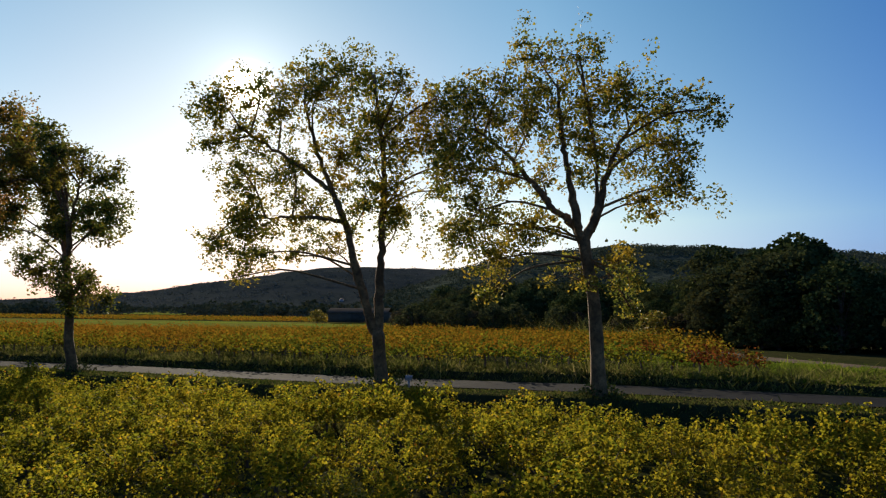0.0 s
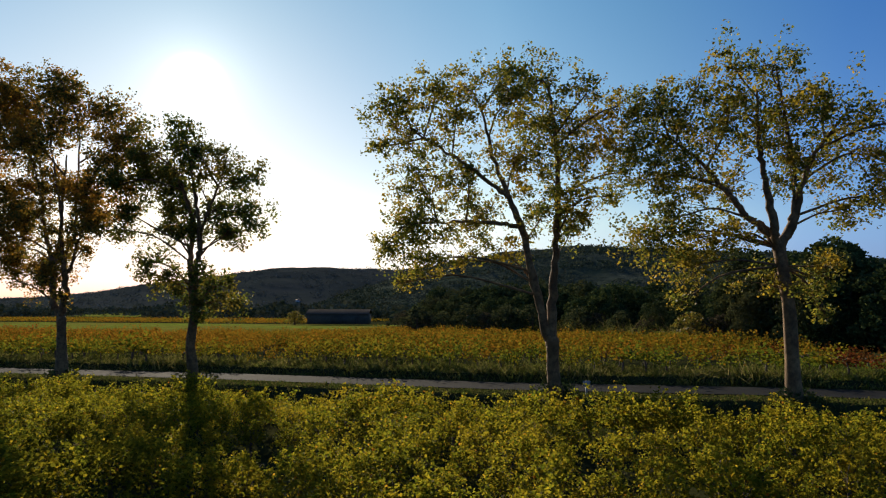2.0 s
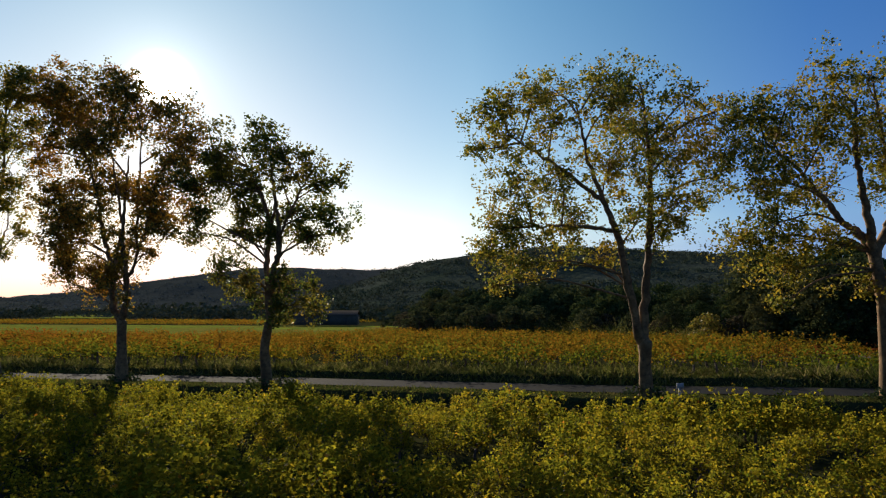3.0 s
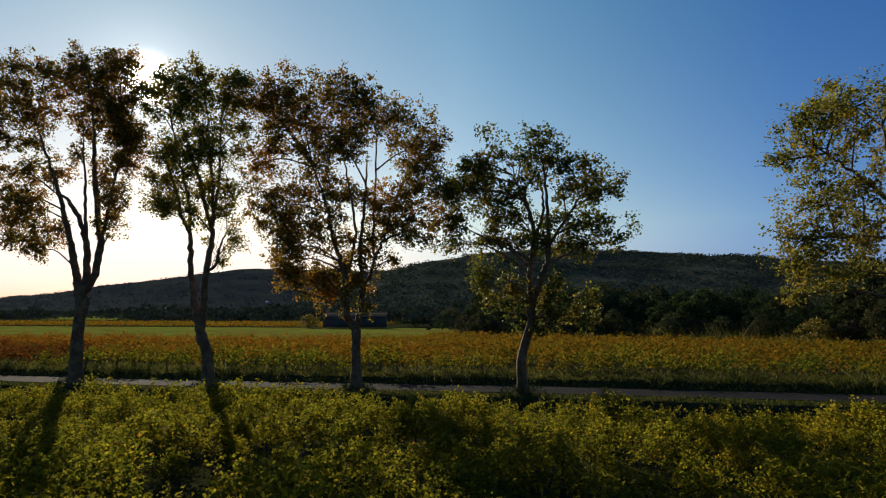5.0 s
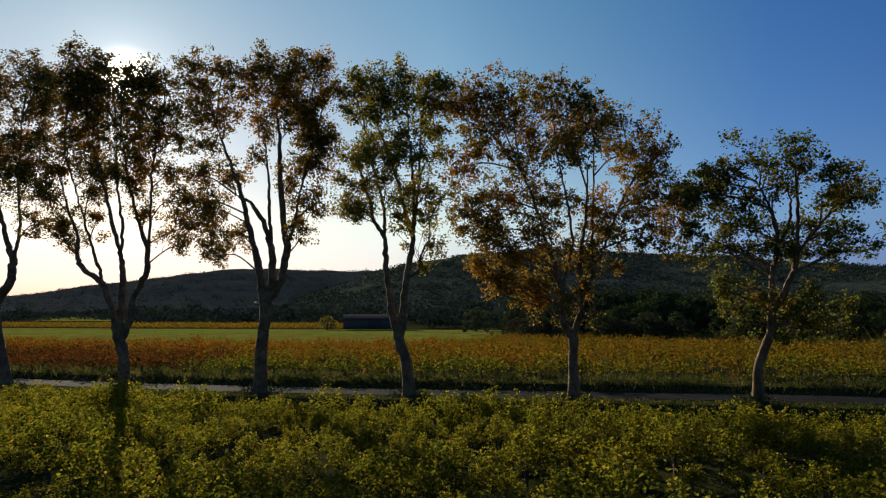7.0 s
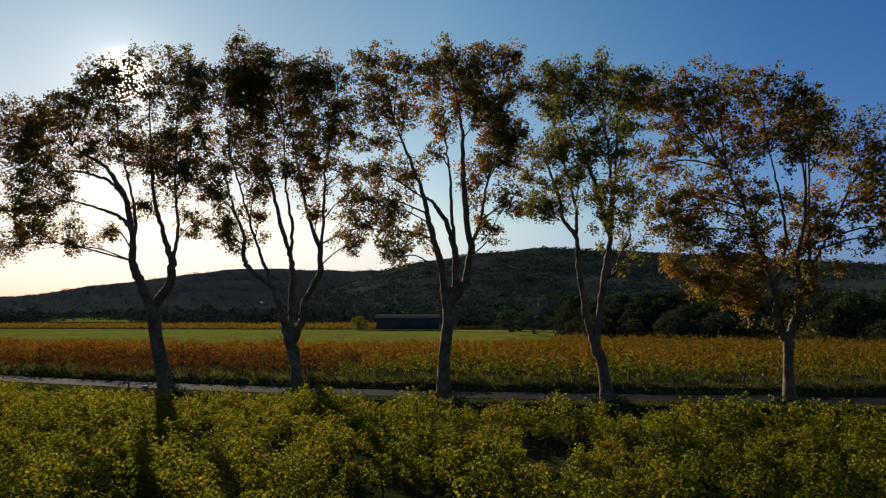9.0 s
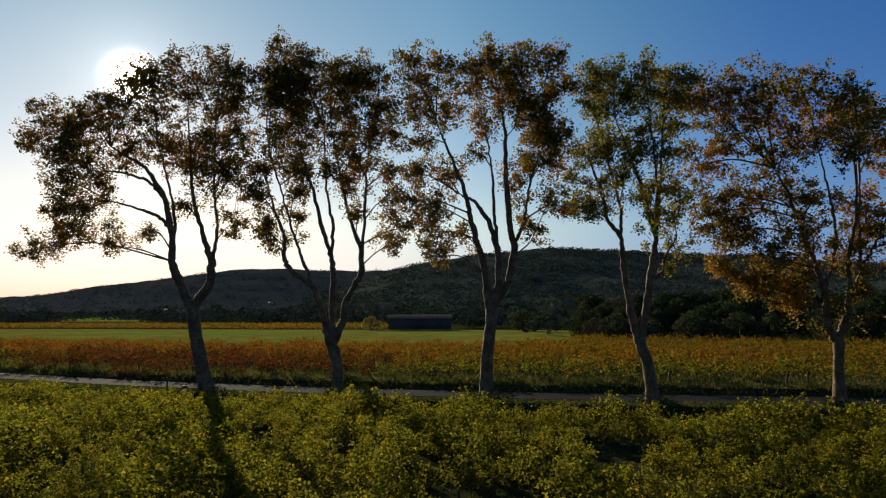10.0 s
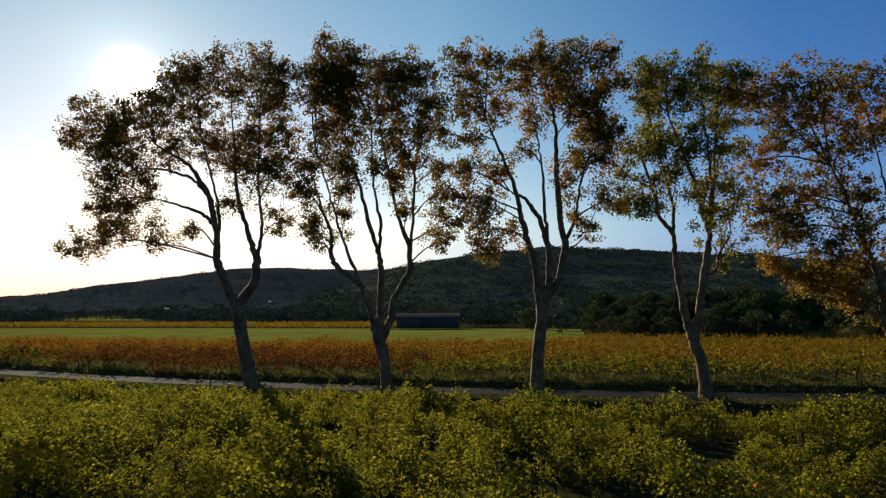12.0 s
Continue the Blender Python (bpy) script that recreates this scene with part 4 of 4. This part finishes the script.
# ---- woods ----
def bush_tree(name, height, width, material, label, count=1300, leaf=1.0, lobes=15):
    """A tree or shrub of rounded, overlapping clumps of leaves down to the ground."""
    tree = tagged(new(name), label, "tree", "trees at the edge of the wood")
    stem = tube(smooth_line([(0, 0, -0.3), (0.1, 0, height * 0.3), (0, 0.1, height * 0.6)], 6), np.linspace(0.2, 0.08, 6), 7)
    wood, cs, per = [], [], count // lobes
    for k in range(lobes):
        a, e = k * 2.4 + rng.normal() * 0.3, (k + 0.5) / lobes
        r = width * math.sqrt(max(0.05, 1 - (1.15 * e - 0.25) ** 2)) * (0.72 if k < lobes - 2 else 0.25) * rng.uniform(0.75, 1.1)
        size = width * rng.uniform(0.3, 0.46)
        at = np.array((np.cos(a) * r, np.sin(a) * r, max(size * 0.6, height * e * 0.92)))
        wood.append(tube(smooth_line([(0, 0, height * 0.3 * e), at * (0.5, 0.5, 0.75), at], 5), np.linspace(0.06, 0.02, 5), 4))
        d = rng.normal(size=(per, 3))
        d[:, 2] = np.abs(d[:, 2]) - 0.35
        d /= np.linalg.norm(d, axis=1)[:, None]
        cs.append(at + d * size * rng.uniform(0.72, 1.08, (per, 1)) * np.array((1, 1, 0.85)))
    c = np.concatenate(cs)
    c[:, 2] = np.abs(c[:, 2]) + 0.05
    part("trunk", mesh_np("trunk", *stem, VINE_WOOD, True), tree)
    tagged(part("branching", mesh_np("branching", *join(wood), VINE_WOOD, True), tree), kind="stuff")
    tagged(part("crown", mesh_np("crown", *leaves(c, rng.uniform(0.22, 0.46, len(c)) * leaf), material), tree), kind="stuff")
    return tree


oaks = [bush_tree("evergreen_oak", 7.0, 3.2, OAK_LEAF, "dark evergreen oak at the edge of the wood", 4200, 0.8, 22) for _ in range(3)]
woods = [bush_tree("evergreen_oak", 7.0, 3.2, OAK_LEAF, "dark evergreen oak behind the vineyard", 2400, 1.1, 18) for _ in range(3)]
shrubs = [bush_tree("shrub", 3.4, 2.4, SHRUB_LEAF, "yellowing shrub at the edge of the wood", 1800, 0.7)]
greys = [bush_tree("shrub", 4.0, 2.6, GREY_LEAF, "rounded grey-green shrub before the wood", 2200, 0.75) for _ in range(2)]
browns = [bush_tree("shrub", 4.6, 2.7, BROWN_LEAF, "brownish leafless-looking thicket before the wood", 2000, 0.75)]
used = set()
for s0 in np.arange(-64, 45, 2.6):
    edge = float(np.interp(s0, [-60, -20, -10, -6, -1, 15, 25, 45, 60, 75], [26, 25, 26, 29, 43, 62, 68, 83, 110, 135]))
    for layer in range(3):
        p = place(s0 + rng.normal() * 0.8, edge + 2.5 + layer * 5 + rng.normal())
        k = (0.64 + 0.18 * layer) * rng.uniform(0.85, 1.08) * (0.95 if s0 < -17 else 1.25 if s0 < -6.5 else 0.95 if s0 < 5 else 1.1)
        proto = (oaks if s0 < 2 else woods)[int(rng.integers(3))]
        m = pose(*p, 0, 0, rng.uniform(0, 360))
        if proto.name in used:
            copy_thing(proto, m).scale = (k, k, k)
        else:
            used.add(proto.name)
            proto.matrix_basis = m
            proto.scale = (k, k, k)
shrubs[0].matrix_basis = pose(*place(103, 147), 0, 0, 0)
shrubs[0].scale = (1.25, 1.25, 1.15)
for s0, n0, k in ((-0.5, 40, 0.85), (12, 58, 0.6), (20, 66, 0.75)):
    copy_thing(shrubs[0], pose(*place(s0, n0), 0, 0, s0 * 40)).scale = (k, k, k)

for k, (s0, n0, size) in enumerate(((18, 68, 1.0), (22, 70, 0.8), (28, 72, 0.9), (33, 75, 0.7), (38, 78, 0.9), (11, 62, 0.8), (6, 58, 0.7), (-17, 22, 0.8), (-22, 23, 0.9), (58, 150, 1.2))):
    m = pose(*place(s0, n0 - (7 if n0 > 50 else 0)), 0, 0, k * 70)
    size *= 1.25
    if k < 2:
        greys[k].matrix_basis = m
    else:
        copy_thing(greys[k % 2], m).scale = (size, size, size * 0.9)

for k, (s0, n0, size) in enumerate(((-20, 23, 0.9), (-28, 24, 1.0), (-3, 39, 0.7), (3, 47, 0.7), (9, 54, 0.8), (25, 64, 0.8), (41, 74, 0.9), (36, 71, 0.7))):
    m = pose(*place(s0, n0), 0, 0, k * 55)
    if k:
        copy_thing(browns[0], m).scale = (size, size, size * 0.85)
    else:
        browns[0].matrix_basis = m

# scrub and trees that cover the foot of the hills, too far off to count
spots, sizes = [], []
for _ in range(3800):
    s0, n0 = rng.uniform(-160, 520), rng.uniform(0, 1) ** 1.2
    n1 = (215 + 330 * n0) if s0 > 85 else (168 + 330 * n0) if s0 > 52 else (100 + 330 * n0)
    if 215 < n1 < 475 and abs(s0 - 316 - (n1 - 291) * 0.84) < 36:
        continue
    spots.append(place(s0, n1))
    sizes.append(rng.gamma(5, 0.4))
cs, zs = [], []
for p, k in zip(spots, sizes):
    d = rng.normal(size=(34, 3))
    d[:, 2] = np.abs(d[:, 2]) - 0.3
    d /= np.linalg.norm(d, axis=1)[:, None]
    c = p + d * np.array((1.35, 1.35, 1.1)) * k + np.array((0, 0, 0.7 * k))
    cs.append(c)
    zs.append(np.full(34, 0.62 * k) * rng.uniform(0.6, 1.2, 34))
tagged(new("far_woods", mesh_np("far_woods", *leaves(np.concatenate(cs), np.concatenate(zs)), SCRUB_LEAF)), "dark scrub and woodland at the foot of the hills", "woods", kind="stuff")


# ---- grass of the verges ----
def grass(name, s_range, n_of, count, height, label, material=GRASS):
    s = rng.uniform(*s_range, count)
    lo, hi = n_of(s)
    n = lo + (hi - lo) * rng.uniform(0, 1, count)
    p = place(s, n)
    tuft = np.array([noise.noise((q[0] * 0.9, q[1] * 0.9, 4.0)) + 0.6 * noise.noise((q[0] * 0.22, q[1] * 0.22, 8.0)) for q in p])
    h = (rng.gamma(4, height / 4, count) * np.clip(0.85 + 1.1 * tuft, 0.2, 2.2))[:, None]
    a = rng.uniform(0, 6.28, count)
    w = np.stack([np.cos(a), np.sin(a), 0 * a], 1) * 0.035
    lean = np.concatenate([rng.normal(size=(count, 2)) * 0.75, np.ones((count, 1))], 1) * h
    v = np.stack([p - w, p + w, p + lean], 1).reshape(-1, 3)
    tagged(new(name, mesh_np(name, v, np.arange(count * 3).reshape(-1, 3), material)), label, "grass", kind="stuff")


grass("verge_grass", (-40, 130), lambda s: (road_edges(s)[0] - 1.5, road_edges(s)[0] - 0.1), 45000, 0.075, "short green grass between vines and road")
grass("headland_grass", (-30, 60), lambda s: (-5.8 + 0 * s, -1.2 + bend(s)), 60000, 0.13, "rough green grass between the first vines and the bank")
grass("bank_grass", (-40, 170), lambda s: (road_edges(s)[1] + 0.6, road_edges(s)[1] + 4.2), 110000, 0.24, "tall dry grass on the bank beyond the road", DRY_GRASS)


grass("field_grass", (-20, 130), lambda s: (4.2 + bend(s), 8.5 + bend(s)), 60000, 0.18, "green grass at the foot of the far vines")
grass("track_grass", (-16, -1), lambda s: (4.0 + bend(s), 15 + 0.4 * s), 36000, 0.12, "green grass beside the farm track, in a sunlit colour", SUNLIT_GRASS)
grass("reed_grass", (-2, 24), lambda s: (np.interp(s, [-2, 15, 24], [38, 56, 64]), np.interp(s, [-2, 15, 24], [45, 63, 70])), 45000, 0.95, "pale tall grass in front of the wood", DRY_GRASS)


def foot_growth(base, spread):
    """Weeds and shoots round the foot of a tree."""
    k = 260
    a, r = rng.uniform(0, 6.28, k), spread * rng.uniform(0.25, 1, k)
    foot = np.asarray(base) - FIRST
    c = np.stack([base[0] + np.cos(a) * r * 1.3, base[1] + np.sin(a) * r * 0.8, float(ground_z(foot @ ALONG, foot @ ACROSS)) + 0.04 + (0.6 - 0.45 * r / spread) * rng.uniform(0, 1, k)], 1)
    c[:, 2] -= 0.25 * np.clip((base[1] - c[:, 1]), 0, 1)
    tagged(new("weeds", mesh_np("weeds", *leaves(c, rng.uniform(0.08, 0.16, k)), OAK_LEAF)), "dark weeds round the foot of a plane tree", "weeds", "weeds under the trees", kind="stuff")


for k, (x, y) in enumerate(((5.36, 21.89), (-2.36, 24.96), (-17.83, 30.7), (-25.25, 33.85), (-32.78, 36.93), (-40.41, 39.87), (-47.9, 42.45), (-55.0, 45.04))):
    foot_growth((x, y), 0.7 + 0.1 * (k % 3))

# ---- shed and post ----
def box(x0, x1, y0, y1, z0, z1):
    v = np.array([(x, y, z) for z in (z0, z1) for y in (y0, y1) for x in (x0, x1)], dtype=float)
    f = np.array([(0, 2, 1), (1, 2, 3), (4, 5, 6), (5, 7, 6), (0, 1, 4), (1, 5, 4), (2, 6, 3), (3, 6, 7), (0, 4, 2), (2, 4, 6), (1, 3, 5), (3, 7, 5)])
    return v, f


shed = tagged(new("farm_shed"), "long low grey farm shed beside the meadow", "shed")
shed.matrix_basis = pose(-25, 191, -1.55, 0, 0, -8)
part("wall", mesh_np("wall", *box(-9, 9, -3, 3, 0, 3.0), SHED), shed)
part("door", mesh_np("door", *box(-2.0, 1.4, -3.06, -3.003, 0, 2.5), ROOF), shed, "dark sliding door")
part("door", mesh_np("door", *box(5.2, 6.3, -3.06, -3.003, 0, 2.1), ROOF), shed, "dark side door")
part("gutter", mesh_np("gutter", *box(-9.4, 9.4, -3.5, -3.41, 2.88, 3.0), SHED), shed, "grey gutter")
part("roof", mesh_np("roof", *join([(np.array([(-9.4, -3.4, 3.0), (9.4, -3.4, 3.0), (9.4, 0, 4.3), (-9.4, 0, 4.3), (-9.4, 3.4, 3.0), (9.4, 3.4, 3.0)]), np.array([(0, 1, 2), (0, 2, 3), (3, 2, 5), (3, 5, 4)]))]), ROOF), shed)
marker = tagged(new("road_marker"), "small pale roadside marker with a square plate", "marker")
marker.location = place(7.0, -0.3)
part("post", mesh_np("post", *box(-0.035, 0.035, -0.035, 0.035, -0.1, 0.5), POST), marker)
part("plate", mesh_np("plate", *box(-0.14, 0.14, -0.07, -0.038, 0.32, 0.52), POST), marker)

# ---- stake and stump on the verge, pale houses far off on the slope ----
stake = tagged(new("stake"), "short dark wooden stake beside the road", "stake")
stake.location = place(68.0, 1.25)
part("post", mesh_np("post", *tube([(0, 0, -0.2), (0.01, 0, 0.3), (0.0, 0.01, 0.62)], [0.045, 0.042, 0.036], 7, 0.06), VINE_WOOD), stake)
part("tip", mesh_np("tip", *tube([(0.0, 0.01, 0.615), (0.0, 0.01, 0.66)], [0.037, 0.012], 7), VINE_WOOD), stake)
stump = tagged(new("stump"), "low dark tree stump on the verge", "stump")
stump.location = place(66.3, 0.4)
part("base", mesh_np("base", *tube([(0, 0, -0.2), (0, 0, 0.05), (0.01, 0.01, 0.3)], [0.26, 0.2, 0.15], 10, 0.08), BARK, True), stump)
PLASTER = surface("pale_plaster", 0.5, 4, (0.372, 0.36, 0.33), (0.444, 0.432, 0.408), (0.3, 0.288, 0.264))
TILES = surface("clay_roof", 0.6, 5, (0.24, 0.13, 0.08), (0.32, 0.18, 0.11), (0.18, 0.10, 0.07))
for x, y, z, turn, wide in ((-257.5, 823.0, 0.5, 12, 3.0), (-141.0, 877.0, 9.5, -20, 2.2)):
    house = tagged(new("house"), "small pale house among the scrub of the far slope", "house")
    house.matrix_basis = pose(x, y, z, 0, 0, turn)
    part("wall", mesh_np("wall", *box(-wide, wide, -2.2, 2.2, -3.0, 4.4), PLASTER), house)
    part("roof", mesh_np("roof", np.array([(-wide - 0.4, -2.6, 4.3), (wide + 0.4, -2.6, 4.3), (wide + 0.4, 0, 5.6), (-wide - 0.4, 0, 5.6), (-wide - 0.4, 2.6, 4.3), (wide + 0.4, 2.6, 4.3)]), np.array([(0, 1, 2), (0, 2, 3), (3, 2, 5), (3, 5, 4), (0, 3, 4), (1, 5, 2)]), TILES), house)
    part("window", mesh_np("window", *box(-0.5, 0.5, -2.26, -2.203, 1.6, 2.9), ROOF), house, "dark window")
